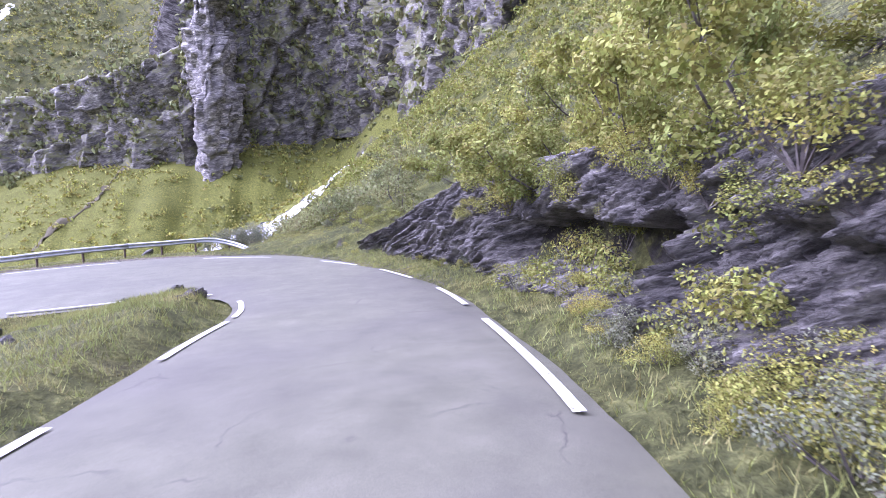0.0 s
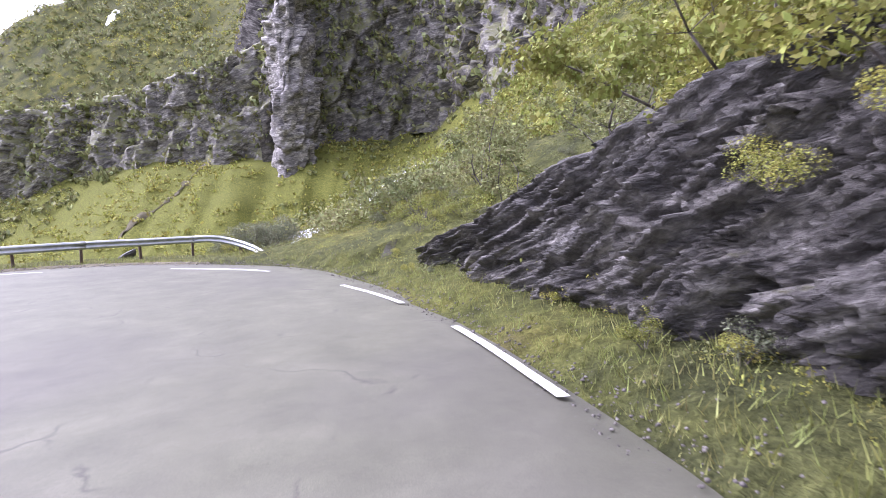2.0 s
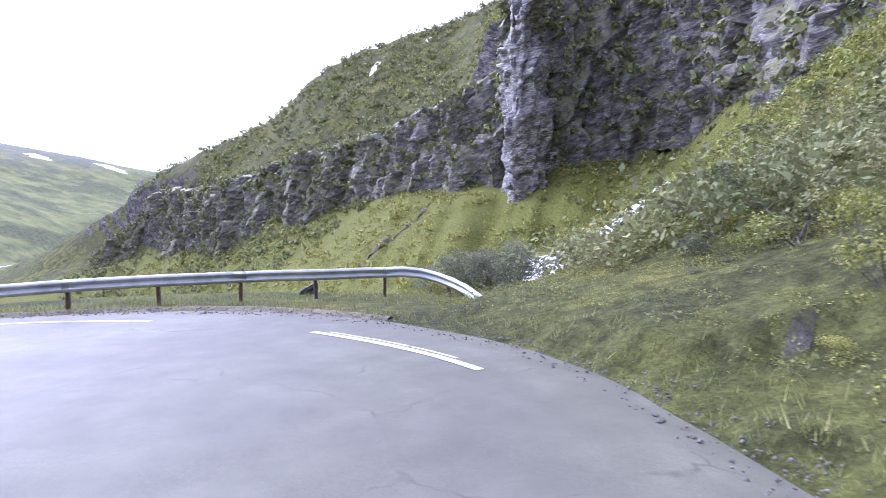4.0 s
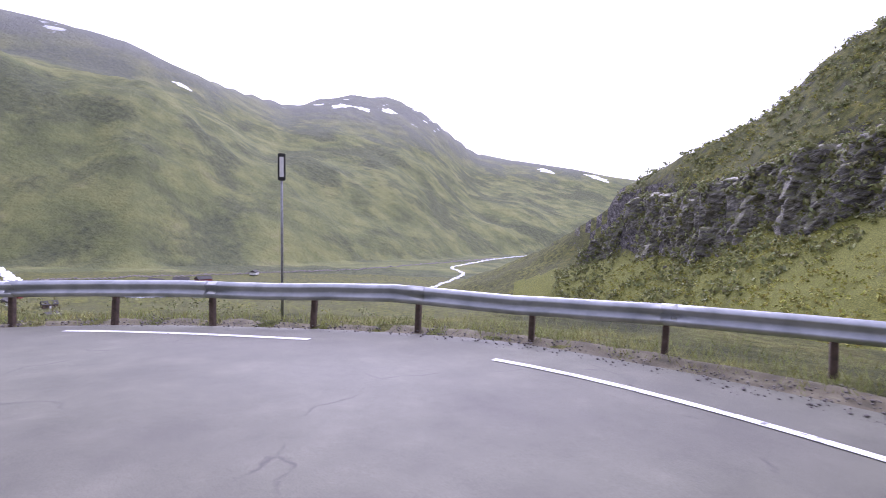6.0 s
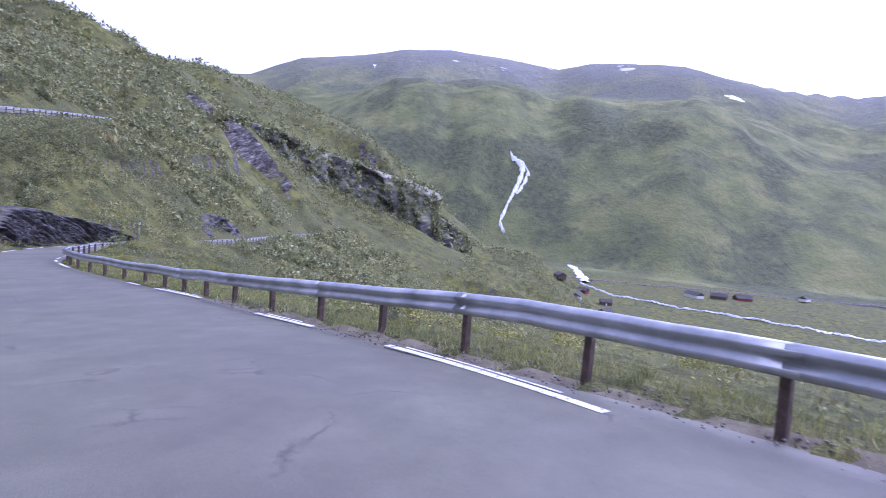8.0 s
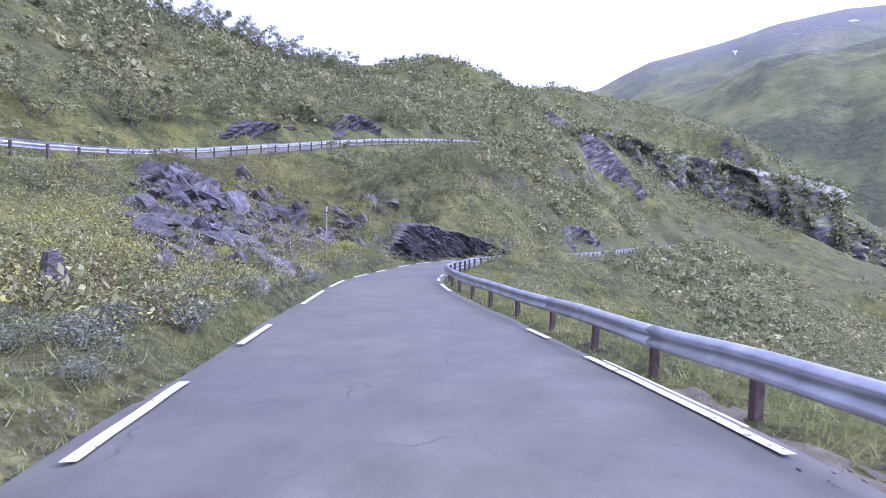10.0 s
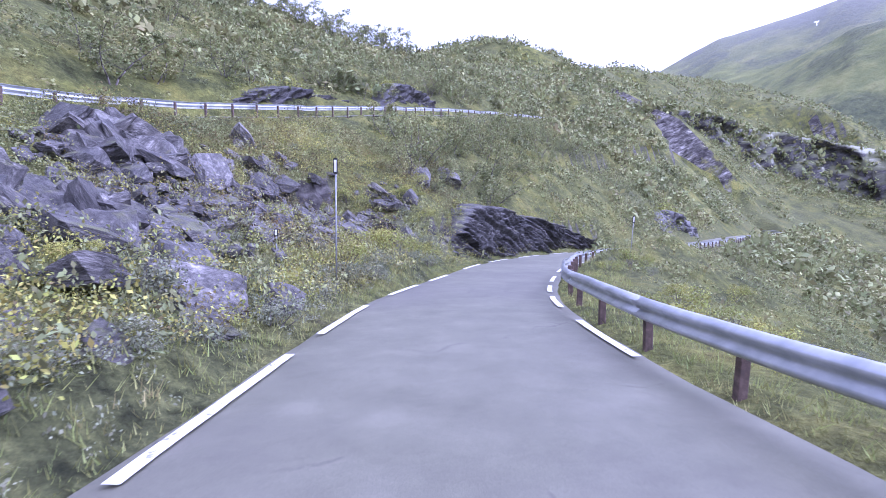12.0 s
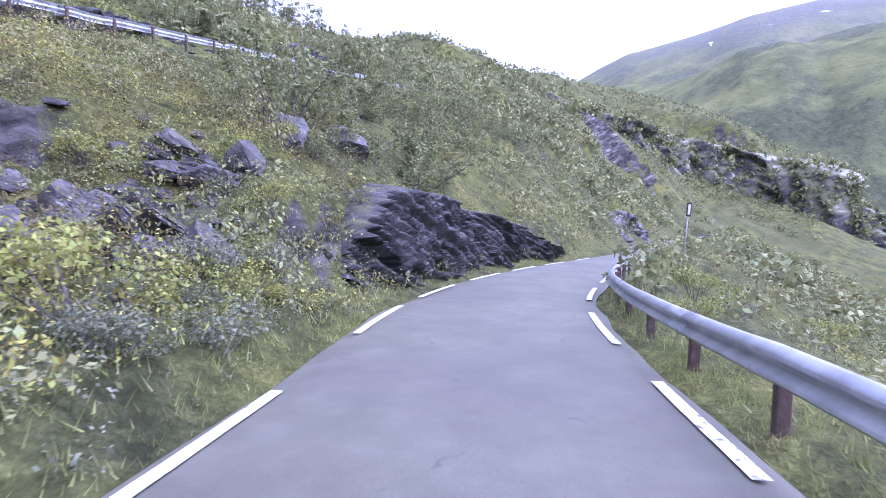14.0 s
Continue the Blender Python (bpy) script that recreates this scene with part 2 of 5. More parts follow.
MAT = {
    # cliff: schist with its tone raised, haze put into the colour
    "hill": terrain_material(), "meadow": terrain_material("lush meadow", 0.85), "far": far_material(), "asphalt": asphalt_material(), "rock": rock_material(bump_d=0.2), "wall": rock_material("bedded schist", 2.4, 0.3, 1.05, (-0.5, 0.12, 0.0)), "cliff": rock_material("cliff rock", 0.55, 0.6, 1.7, (0.3, -0.4, 0.0), green=(0.02, 0.30, 0.40), moss_colour=(0.15, 0.155, 0.055)), "dark": rock_material("dark wet schist", 2.0, 0.2, 0.36), "crag": rock_material("crag rock", 0.3, 0.5, 0.6, green=(0.15, 0.4, 0.22), moss_colour=(0.11, 0.118, 0.045)), "pillar": rock_material("pale cliff rock", 0.6, 0.6, 1.9, (0.12, -0.2, 0.0), green=(0.35, 0.7, 0.5)), "block": rock_material("split schist", 3.4, 0.1, 0.78, (0.05, 0.08, 0.0), own=True),
    "paint": simple("road paint", [(0.34, (0.15, 0.15, 0.145)), (0.42, (0.62, 0.62, 0.62)), (0.7, (0.82, 0.82, 0.81))], 9.0, 0.6),
    "steel": simple("galvanised steel", [(0.3, (0.30, 0.32, 0.33)), (0.55, (0.46, 0.48, 0.49)), (0.75, (0.58, 0.60, 0.61))], 2.2, 0.38, 0.5, 0.12, 9.0),
    "post": simple("weathered post", [(0.3, (0.055, 0.040, 0.034)), (0.55, (0.11, 0.075, 0.06)), (0.75, (0.18, 0.13, 0.11))], 9.0, 0.85, 0, 0.4, 30),
    "white": simple("white plastic", [(0.35, (0.70, 0.71, 0.72)), (0.65, (0.80, 0.80, 0.80))], 12.0, 0.4),
    "black": simple("black plastic", [(0.35, (0.015, 0.015, 0.017)), (0.65, (0.03, 0.03, 0.032))], 12.0, 0.5),
    "pole": simple("grey steel pole", [(0.35, (0.20, 0.21, 0.22)), (0.65, (0.32, 0.33, 0.34))], 14.0, 0.5, 0.4),
    "grass": leaf_material("grass blades", [(0.3, (0.138, 0.166, 0.056)), (0.5, (0.275, 0.293, 0.089)), (0.72, (0.443, 0.397, 0.179))], 0.8),
    "leaf": leaf_material("birch leaves", [(0.3, (0.157, 0.183, 0.049)), (0.5, (0.283, 0.295, 0.076)), (0.72, (0.434, 0.396, 0.099))], 0.5),
    "scrub": leaf_material("scrub leaves", [(0.3, (0.139, 0.154, 0.075)), (0.5, (0.231, 0.244, 0.104)), (0.72, (0.340, 0.314, 0.135))], 0.12),
    "birch": leaf_material("pale birch leaves", [(0.3, (0.134, 0.153, 0.068)), (0.5, (0.231, 0.247, 0.104)), (0.72, (0.340, 0.321, 0.135))], 0.4),
    "willow": leaf_material("willow leaves", [(0.3, (0.123, 0.139, 0.083)), (0.55, (0.206, 0.217, 0.135)), (0.75, (0.309, 0.307, 0.208))], 0.9),
    "fern": leaf_material("fern leaves", [(0.3, (0.184, 0.198, 0.054)), (0.5, (0.333, 0.327, 0.079)), (0.72, (0.482, 0.410, 0.114))], 0.7),
    "heath": leaf_material("heather", [(0.3, (0.087, 0.074, 0.037)), (0.5, (0.155, 0.134, 0.058)), (0.72, (0.247, 0.188, 0.083))], 0.6),
    "bark": simple("birch bark", [(0.35, (0.06, 0.05, 0.045)), (0.6, (0.16, 0.14, 0.13)), (0.8, (0.35, 0.33, 0.31))], 6.0, 0.85, 0, 0.4, 25),
    "foam": simple("white water", [(0.36, (0.40, 0.44, 0.47)), (0.48, (0.74, 0.77, 0.79)), (0.62, (0.88, 0.89, 0.90))], 0.7, 0.35, 0, 0.9, 1.2, dist=0.7),
    "river": simple("river water", [(0.3, (0.25, 0.28, 0.30)), (0.5, (0.40, 0.43, 0.44)), (0.7, (0.6, 0.62, 0.63))], 0.15, 0.3, 0, 0.3, 1.0),
    "snow": simple("old snow", [(0.3, (0.68, 0.71, 0.74)), (0.6, (0.84, 0.86, 0.88))], 0.05, 0.6),
    "grit": simple("brown grit", [(0.3, (0.060, 0.054, 0.030)), (0.5, (0.115, 0.100, 0.058)), (0.7, (0.17, 0.155, 0.095))], 3.0, 0.95, 0, 0.6, 40),
    "gravel": simple("gravel", [(0.3, (0.07, 0.062, 0.058)), (0.5, (0.16, 0.145, 0.135)), (0.72, (0.30, 0.28, 0.26))], 14.0, 0.9, 0, 0.7, 30),
}


# ---- mesh helpers ----
def mesh_from(name, verts, faces, mat, smooth=False):
    me = bpy.data.meshes.new(name)
    verts = np.asarray(verts, np.float32)
    if isinstance(faces, np.ndarray):
        faces = np.ascontiguousarray(faces)
        k = faces.shape[1]
        me.vertices.add(len(verts))
        me.vertices.foreach_set("co", verts.ravel())
        me.loops.add(faces.size)
        me.loops.foreach_set("vertex_index", faces.ravel().astype(np.int32))
        me.polygons.add(len(faces))
        me.polygons.foreach_set("loop_start", np.arange(0, faces.size, k, dtype=np.int32))
        me.update(calc_edges=True)
        me.validate()
    else:
        me.from_pydata(verts.tolist(), [], faces)
    me.materials.append(mat)
    if smooth:
        me.polygons.foreach_set("use_smooth", np.ones(len(me.polygons), bool))
    me.update()
    return me


def part(name, me, parent, m=None, label=""):
    ob = new(name, me)
    ob.parent = parent
    if m is not None:
        ob.matrix_basis = m
    return tagged(ob, label)


def from_bm(name, bm, mat, smooth=False):
    me = bpy.data.meshes.new(name)
    bm.to_mesh(me)
    bm.free()
    me.materials.append(mat)
    if smooth:
        me.polygons.foreach_set("use_smooth", np.ones(len(me.polygons), bool))
    return me


def smoothed(knots, step):
    """A curve through the knots (rows of any width), sampled about every step metres of its first two columns."""
    k = np.asarray(knots, float)
    k = np.vstack([2 * k[0] - k[1], k, 2 * k[-1] - k[-2]])
    rows = []
    for i in range(1, len(k) - 2):
        n = max(1, int(max(np.linalg.norm((k[i + 1] - k[i])[c:c + 2]) for c in range(0, k.shape[1] - 1, 2)) / step))
        for u in np.arange(n) / n:
            a, b, c, d = k[i - 1], k[i], k[i + 1], k[i + 2]
            rows.append(0.5 * (2 * b + (c - a) * u + (2 * a - 5 * b + 4 * c - d) * u * u + (3 * b - a - 3 * c + d) * u ** 3))
    rows.append(k[-2])
    return np.array(rows)


def value_noise(x, y, seed=0):
    """Smooth noise in -1..1 on arrays."""
    xi, yi = np.floor(x).astype(np.int64), np.floor(y).astype(np.int64)
    fx, fy = x - xi, y - yi
    fx, fy = fx * fx * (3 - 2 * fx), fy * fy * (3 - 2 * fy)

    def h(a, b):
        v = (a * 374761393 + b * 668265263 + seed * 982451653) & 0xFFFFFFFF
        v = ((v ^ (v >> 13)) * 1274126177) & 0xFFFFFFFF
        return ((v ^ (v >> 16)) & 0xFFFF) / 32767.5 - 1
    return (h(xi, yi) * (1 - fx) + h(xi + 1, yi) * fx) * (1 - fy) + (h(xi, yi + 1) * (1 - fx) + h(xi + 1, yi + 1) * fx) * fy


def fractal(x, y, scale, octaves=4, seed=0, gain=0.5):
    tot, amp = 0.0, 1.0
    for o in range(octaves):
        tot = tot + amp * value_noise(x / scale * 2 ** o, y / scale * 2 ** o, seed + 17 * o)
        amp *= gain
    return tot


# ---- the road's two edge lines: inner x, y, outer x, y, height ----
ROAD_UPPER = [
    (-125, -133, -121.5, -136.5, 20.80), (-100, -115, -96.5, -118.5, 18.00), (-80, -99.8, -76.6, -103.2, 15.50), (-62.1, -86.4, -58.8, -89.6, 12.90), (-50.1, -76.8, -46.8, -79.9, 10.95),
    (-36.8, -66.0, -33.5, -69.1, 8.55), (-25.0, -55.6, -21.6, -58.8, 6.05), (-20.6, -51.5, -17.1, -54.7, 5.15), (-15.3, -45.8, -11.7, -48.9, 4.00), (-10.7, -39.8, -6.9, -42.8, 3.15), (-6.8, -33.6, -2.0, -36.2, 2.75), (-2.8, -26.9, 3.0, -28.8, 2.38),
]
ROAD_BEND = [
    (0.9, -19.6, 6.5, -20.8, 1.85), (3.6, -14.6, 9.3, -15.0, 1.5), (5.6, -9.6, 11.4, -9.6, 1.17), (6.75, -6.7, 12.45, -5.9, 0.97),
    (7.1, -4.4, 12.9, -2.4, 0.85), (6.95, -2.7, 12.9, 0.9, 0.78), (6.3, -1.4, 12.2, 4.7, 0.7), (5.0, -0.75, 10.4, 9.2, 0.66),
    (2.5, -0.5, 6.6, 12.2, 0.62), (0.0, 0.0, 2.6, 13.1, 0.57), (-2.5, 0.6, -1.7, 12.6, 0.45), (-4.6, 0.9, -5.0, 10.5, 0.3),
    (-6.0, 0.6, -8.2, 7.6, 0.12), (-7.2, -0.8, -10.5, 4.5, -0.1), (-8.3, -3.2, -12.5, 1.1, -0.4), (-9.4, -5.9, -14.5, -3.0, -0.78),
]
ROAD_LOWER = [
    (-10.6, -8.8, -16.3, -6.5, -1.1), (-13.3, -14.6, -19.0, -12.2, -1.7), (-16.0, -19.7, -21.2, -18.1, -2.1), (-18.8, -24.6, -23.4, -23.2, -2.4),
    (-21.5, -28.8, -25.9, -27.3, -2.72), (-25.9, -33.8, -29.7, -31.8, -3.1), (-30.6, -39.0, -34.0, -36.2, -3.5), (-36.0, -43.2, -38.9, -39.8, -3.85),
    (-43.0, -47.2, -45.3, -43.5, -4.25), (-52.0, -51.7, -53.8, -47.7, -4.8), (-64.0, -57.3, -65.6, -53.2, -5.4), (-84.0, -67.0, -85.6, -62.8, -6.3),
    (-120.0, -85.0, -121.5, -80.8, -7.7), (-160.0, -103.0, -161.0, -98.6, -9.4), (-180.0, -114.0, -182.0, -110.0, -10.3), (-190.0, -126.0, -195.0, -125.0, -11.2),
]
ROAD = smoothed(ROAD_UPPER + ROAD_BEND + ROAD_LOWER, 0.5)
INNER, OUTER, ROAD_Z = ROAD[:, 0:2], ROAD[:, 2:4], ROAD[:, 4]
APRON = 1.6 * np.clip((OUTER[:, 1] - 2.0) / 8.0, 0, 1) ** 0.8
EDGE = OUTER + (OUTER - INNER) / np.linalg.norm(OUTER - INNER, axis=1)[:, None] * APRON[:, None]
MID = (INNER + EDGE) / 2
HALF = np.linalg.norm(EDGE - INNER, axis=1) / 2
ACROSS = (EDGE - INNER) / (2 * HALF[:, None])
SHOULDER = 0.8
# the bend is banked: its outer edge lies higher than its inner one
BANK = np.interp(OUTER[:, 0], [-15.0, -11.5, -8.5, -4.5, 2.0, 8.0], [0, 0.05, 0.09, 0.17, 0.08, 0]) * (OUTER[:, 1] > -9)

# ---- the lie of the land ----
KNOTS_NEAR = [
    (3, -7, 1.1), (0, -16, 1.3), (-5, -20, 0.5), (-8, -28, 1.2), (-14.5, -36.0, 0.6), (-15.0, -31, -0.9), (-12.0, -33, 0.6), (-15.2, -39, 1.4), (-18.3, -34.4, -1.2), (-23.3, -40.4, -1.8), (-27, -42.5, -0.5), (-30, -42.8, 0.0), (-33, -48.5, 1.9), (-40, -55, 4.2), (-46, -58, 4.0), (-20.5, -46, 2.6), (-28, -48.5, 1.9),
    (-36, -52, 3.2), (-30, -54.5, 4.2), (-50, -62, 3.6), (-70, -74, 4.0), (-5, -52, 10), (-20, -75, 14), (-60, -112, 24), (5, -90, 30),
    (17, -3, 3.9), (17.5, 3, 3.2), (16, -10, 4.3), (13.5, -18, 4.7), (16.8, 8, 2.1), (26, -8, 10), (42, -10, 24), (28, -40, 18), (27, 12, 8), (50, 30, 20), (20, 22, 2.5), (8, 24, 0.2), (0, 30, -4),
]
KNOTS_WIDE = [
    (12, 60, -9), (-10, 70, -16), (10, 118, -8), (52, 122, 10), (-30, 120, -12), (-40, 25, -10), (-24, 12, -3.2), (-30, -8, -5),
    (-42, -25, -8), (-75, -40, -13), (-100, -10, -30), (-160, -60, -28), (-200, 60, -54), (-80, 70, -36), (-60, 150, -30), (-300, -60, -52),
    (-300, 150, -56), (-140, 260, -50), (70, -60, 60), (-110, -120, 20), (-35, -145, 42), (-75, -160, 36), (-120, -200, 40), (-30, -230, 54), (-190, -150, 4), (-260, -160, 6), (-250, 300, -56), (-400, 0, -56), (80, 60, 50),
]
KN = np.array(KNOTS_NEAR + KNOTS_WIDE, float)
_d = np.linalg.norm(KN[:, None, :2] - KN[None, :, :2], axis=2)
WEIGHTS = np.linalg.solve(_d + 0.5 * np.eye(len(KN)), KN[:, 2] - KN[:, 2].mean())


def lump(az, knots):
    k = np.array(knots, float)
    return np.interp(az, k[:, 0], k[:, 1])


def base_land(x, y):
    z = np.full(x.shape, KN[:, 2].mean())
    for (kx, ky, _), w in zip(KN, WEIGHTS):
        z = z + w * np.hypot(x - kx, y - ky)
    r = np.hypot(x + 4, y)
    out_w = np.clip((r - 260) / 240, 0, 1)
    return z * (1 - out_w) + -55.0 * out_w


def cliff_mountain(r, az, x, y):
    """The mountain over the stream: grass slope, a band of dark cliffs, then a bushy shoulder to the skyline."""
    a = az
    foot_r = lump(a, [(-70, 60), (-45, 95), (-25, 165), (-10, 166), (-4, 168), (4, 186), (12, 213), (20, 240), (28, 300), (34, 378), (40, 420), (48, 470)])
    foot_z = lump(a, [(-70, 20), (-45, 40), (-25, 34), (-14, 24), (-9, 20.5), (-5, 20), (-2, 20.8), (4, 22), (12, 17), (20, 9), (28, -4), (34, -9), (40, -18), (48, -38), (60, -90)])
    cliff = lump(a, [(-70, 30), (-25, 60), (-10, 44), (-8, 56), (-5, 56), (-3, 34), (4, 25), (12, 24), (20, 28), (28, 33), (33.5, 44), (35, 22), (42, 6), (48, 2)])
    top_r = lump(az, [(-70, 170), (-25, 260), (-5, 275), (0, 290), (7, 290), (14, 300), (20, 320), (26, 370), (34, 410), (48, 520)])
    top_el = lump(az, [(-70, 34), (-25, 28), (-6, 24.2), (0, 22.2), (7, 20.5), (11, 19.3), (14.3, 17.8), (17, 15.8), (18, 14.5), (21, 12.0), (26, 9.4), (31, 7), (33.8, 5.4), (35, 3.2), (41.6, -1.2), (47, -3.8), (52, -7), (60, -12)])
    top_z = top_r * np.tan(np.radians(top_el)) + 2.4
    ledge = foot_z + cliff
    rough = 5.0 * fractal(x, y, 30.0, 3, 9)
    rr = r + rough - 5.0
    up = np.clip((rr - foot_r) / 20.0, 0, 1)
    steps = up + 0.05 * np.sin(up * 19 + 3 * fractal(x, y, 40.0, 2, 4))
    z = foot_z + cliff * np.clip(steps, 0, 1)
    s = np.clip((r - foot_r - 20) / np.maximum(top_r - foot_r - 20, 30), 0, 1)
    z = np.where(r > foot_r + 20, ledge + (np.maximum(top_z, ledge + 1) - ledge) * s ** 0.9 + np.minimum(s, 1 - s) * 4 * 5.0 * fractal(x, y, 60.0, 4, 31), z)
    z = np.where(r > top_r, np.maximum(top_z, ledge + 1) - 0.12 * (r - top_r), z)
    below = foot_z - np.clip(foot_r - rr, 0, 400) * lump(a, [(-30, 0.75), (0, 0.42), (20, 0.36), (48, 0.25)])
    rib = fractal(az + 2.0 * fractal(x, y, 50.0, 2, 14), r * 0.006, 3.2, 3, 44)
    below = below + 3.2 * rib * np.clip((foot_r - rr) / 30, 0, 1) * np.clip((rr - 60) / 60, 0, 1)
    z = np.where(rr < foot_r, below, z)
    z = np.where((az > -80) & (az < 75), z, -400.0)
    return z


def far_range(r, az, x, y):
    el = lump(az, [(20, 5.5), (33, 6.1), (40, 7.2), (47, 7.9), (51, 8.7), (55.3, 11.6), (59, 13.5), (62, 13.8), (66, 13.5), (70.8, 12.1), (76, 12.8), (80, 13.7), (86, 15.2),
                   (91, 15.6), (95, 15.7), (98.5, 15.2), (104, 16.0), (110, 16.5), (115, 16.2), (120, 15.3), (126, 14.2), (131, 12.0), (140, 11), (160, 10)])
    top_r = lump(az, [(20, 3800), (50, 3600), (56, 3000), (70, 2600), (80, 2100), (100, 2300), (112, 2100), (131, 2000), (160, 1900)])
    foot = lump(az, [(20, 2600), (40, 1900), (55, 1100), (70, 800), (85, 700), (100, 780), (112, 800), (131, 800)])
    top_z = top_r * np.tan(np.radians(1.06 * el))
    s = np.clip((r - foot) / (top_r - foot), 0, 1)
    gul = fractal(az + 3 * fractal(x, y, 260.0, 3, 8), r * 0.004, 5.0, 4, 77)
    bench = np.clip(np.minimum(az - 72, 128 - az) / 12, 0, 1)
    prof = 0.62 * s ** 0.75 + 0.38 * s ** 2.2
    prof = prof * (1 - bench) + bench * np.interp(s, [0, 0.15, 0.33, 0.42, 0.55, 0.68, 0.88, 1], [0, 0.24, 0.48, 0.555, 0.60, 0.67, 0.93, 1])
    z = -56 + (top_z + 56) * prof + np.minimum(s * 6, 1) * (1 - s) * (16 * gul + 40 * fractal(x, y, 320.0, 5, 3))
    z = np.where(r > top_r, top_z - 0.1 * (r - top_r), z)
    z = np.where((az > 15) & (az < 175), z, -400.0)
    return z


def left_hill(r, az, x, y):
    top_r = lump(az, [(80, 330), (95, 400), (104, 430), (112, 480), (118, 560), (124, 640), (131, 700), (139, 650), (155, 600), (175, 430), (195, 300), (230, 200)])
    el = lump(az, [(80, -14), (90, -9.5), (93, -7), (95, -5.6), (99, -3.5), (104, -2.9), (108, 0.1), (112, 3.6), (118, 7.9), (124, 10.2), (131, 12.2), (134, 12.6), (139, 12.6), (155, 12.6), (165, 12.8), (175, 15), (195, 22), (230, 30)])
    top_z = top_r * np.tan(np.radians(el))
    foot_r = lump(az, [(80, 300), (95, 260), (105, 250), (115, 235), (120, 232), (123, 222), (126, 175), (130, 125), (136, 112), (150, 105), (170, 100), (230, 80)])
    foot_z = lump(az, [(80, -75), (90, -62), (95, -42), (105, -31), (115, -23), (120, -17), (123, -12), (126, -8), (130, -3), (136, 6), (150, 16), (170, 20), (230, 24)])
    s = np.clip((r - foot_r) / (top_r - foot_r), 0, 1)
    z = foot_z + (top_z - foot_z) * s ** lump(az, [(100, 1.0), (130, 0.95), (160, 0.8)])
    crag = fractal(x * 0.7 + y * 0.7, (x - y) * 0.3, 30.0, 4, 63)
    band = np.clip((s - 0.70 - 0.06 * crag) / 0.05, 0, 1) * lump(az, [(106, 0), (110, 16), (120, 22), (127, 10), (134, 0)])
    z = z * 1.0 + band - lump(az, [(106, 0), (110, 16), (120, 22), (127, 10), (134, 0)]) * s ** 2
    z = z + np.minimum(s, 1 - s) * 4 * (6 * fractal(x, y, 90.0, 4, 13) + 2.2 * np.tanh(4 * crag))
    z = np.where(r > top_r, top_z - 0.15 * (r - top_r), z)
    z = np.where((az > 84) & (az < 235) & (r > foot_r), z, -400.0)
    return z


def land(x, y):
    """Height of the ground, without the road's bed."""
    x, y = np.asarray(x, float), np.asarray(y, float)
    r = np.hypot(x + 4, y)
    az = np.degrees(np.arctan2(-(x + 4), y))
    azl = np.where(az < -100, az + 360, az)
    z = base_land(x, y)
    z = np.maximum(z, np.where(r > 100, cliff_mountain(r, az, x, y), -400))
    z = np.maximum(z, np.where(r > 300, far_range(r, azl, x, y), -400))
    z = np.maximum(z, np.where(r > 55, left_hill(r, azl, x, y), -400))
    near = np.clip((r - 8) / 40, 0, 1)
    z = z + near * 0.9 * fractal(x, y, 14.0, 4, 1) + 0.16 * fractal(x, y, 2.2, 3, 2) * np.clip((400 - r) / 300, 0, 1)
    return z


def road_near(x, y):
    """Distance beyond the road's edge (negative on it), its height there, and the side: +1 the outer."""
    if x.size < 400:
        m, a = MID[::2], ACROSS[::2]
        dx, dy = x.reshape(-1, 1) - m[:, 0], y.reshape(-1, 1) - m[:, 1]
        lat = dx * a[:, 0] + dy * a[:, 1]
        lon = dx * -a[:, 1] + dy * a[:, 0]
        past = np.abs(lat) - HALF[::2]
        d = np.hypot(np.maximum(past, 0), lon) + np.minimum(np.maximum(past, -2), 0) * 0.2
        k = np.argmin(d, axis=1)
        row = np.arange(len(k))
        tilt = BANK[::2][k] * np.clip(lat[row, k] / HALF[::2][k] * 0.5 + 0.5, 0, 1)
        return d[row, k].reshape(x.shape), (ROAD_Z[::2][k] + tilt).reshape(x.shape), np.sign(lat[row, k]).reshape(x.shape)
    best = np.full(x.shape, 1e9)
    hz, side = np.zeros(x.shape), np.zeros(x.shape)
    for i in range(0, len(MID), 2):
        dx, dy = x - MID[i, 0], y - MID[i, 1]
        lat = dx * ACROSS[i, 0] + dy * ACROSS[i, 1]
        lon = dx * -ACROSS[i, 1] + dy * ACROSS[i, 0]
        d = np.hypot(np.maximum(np.abs(lat) - HALF[i], 0), lon) + np.minimum(np.maximum(np.abs(lat) - HALF[i], -2), 0) * 0.2
        hit = d < best
        best, side = np.where(hit, d, best), np.where(hit, np.sign(lat), side)
        hz = np.where(hit, ROAD_Z[i] + BANK[i] * np.clip(lat / HALF[i] * 0.5 + 0.5, 0, 1), hz)
    return best, hz, side


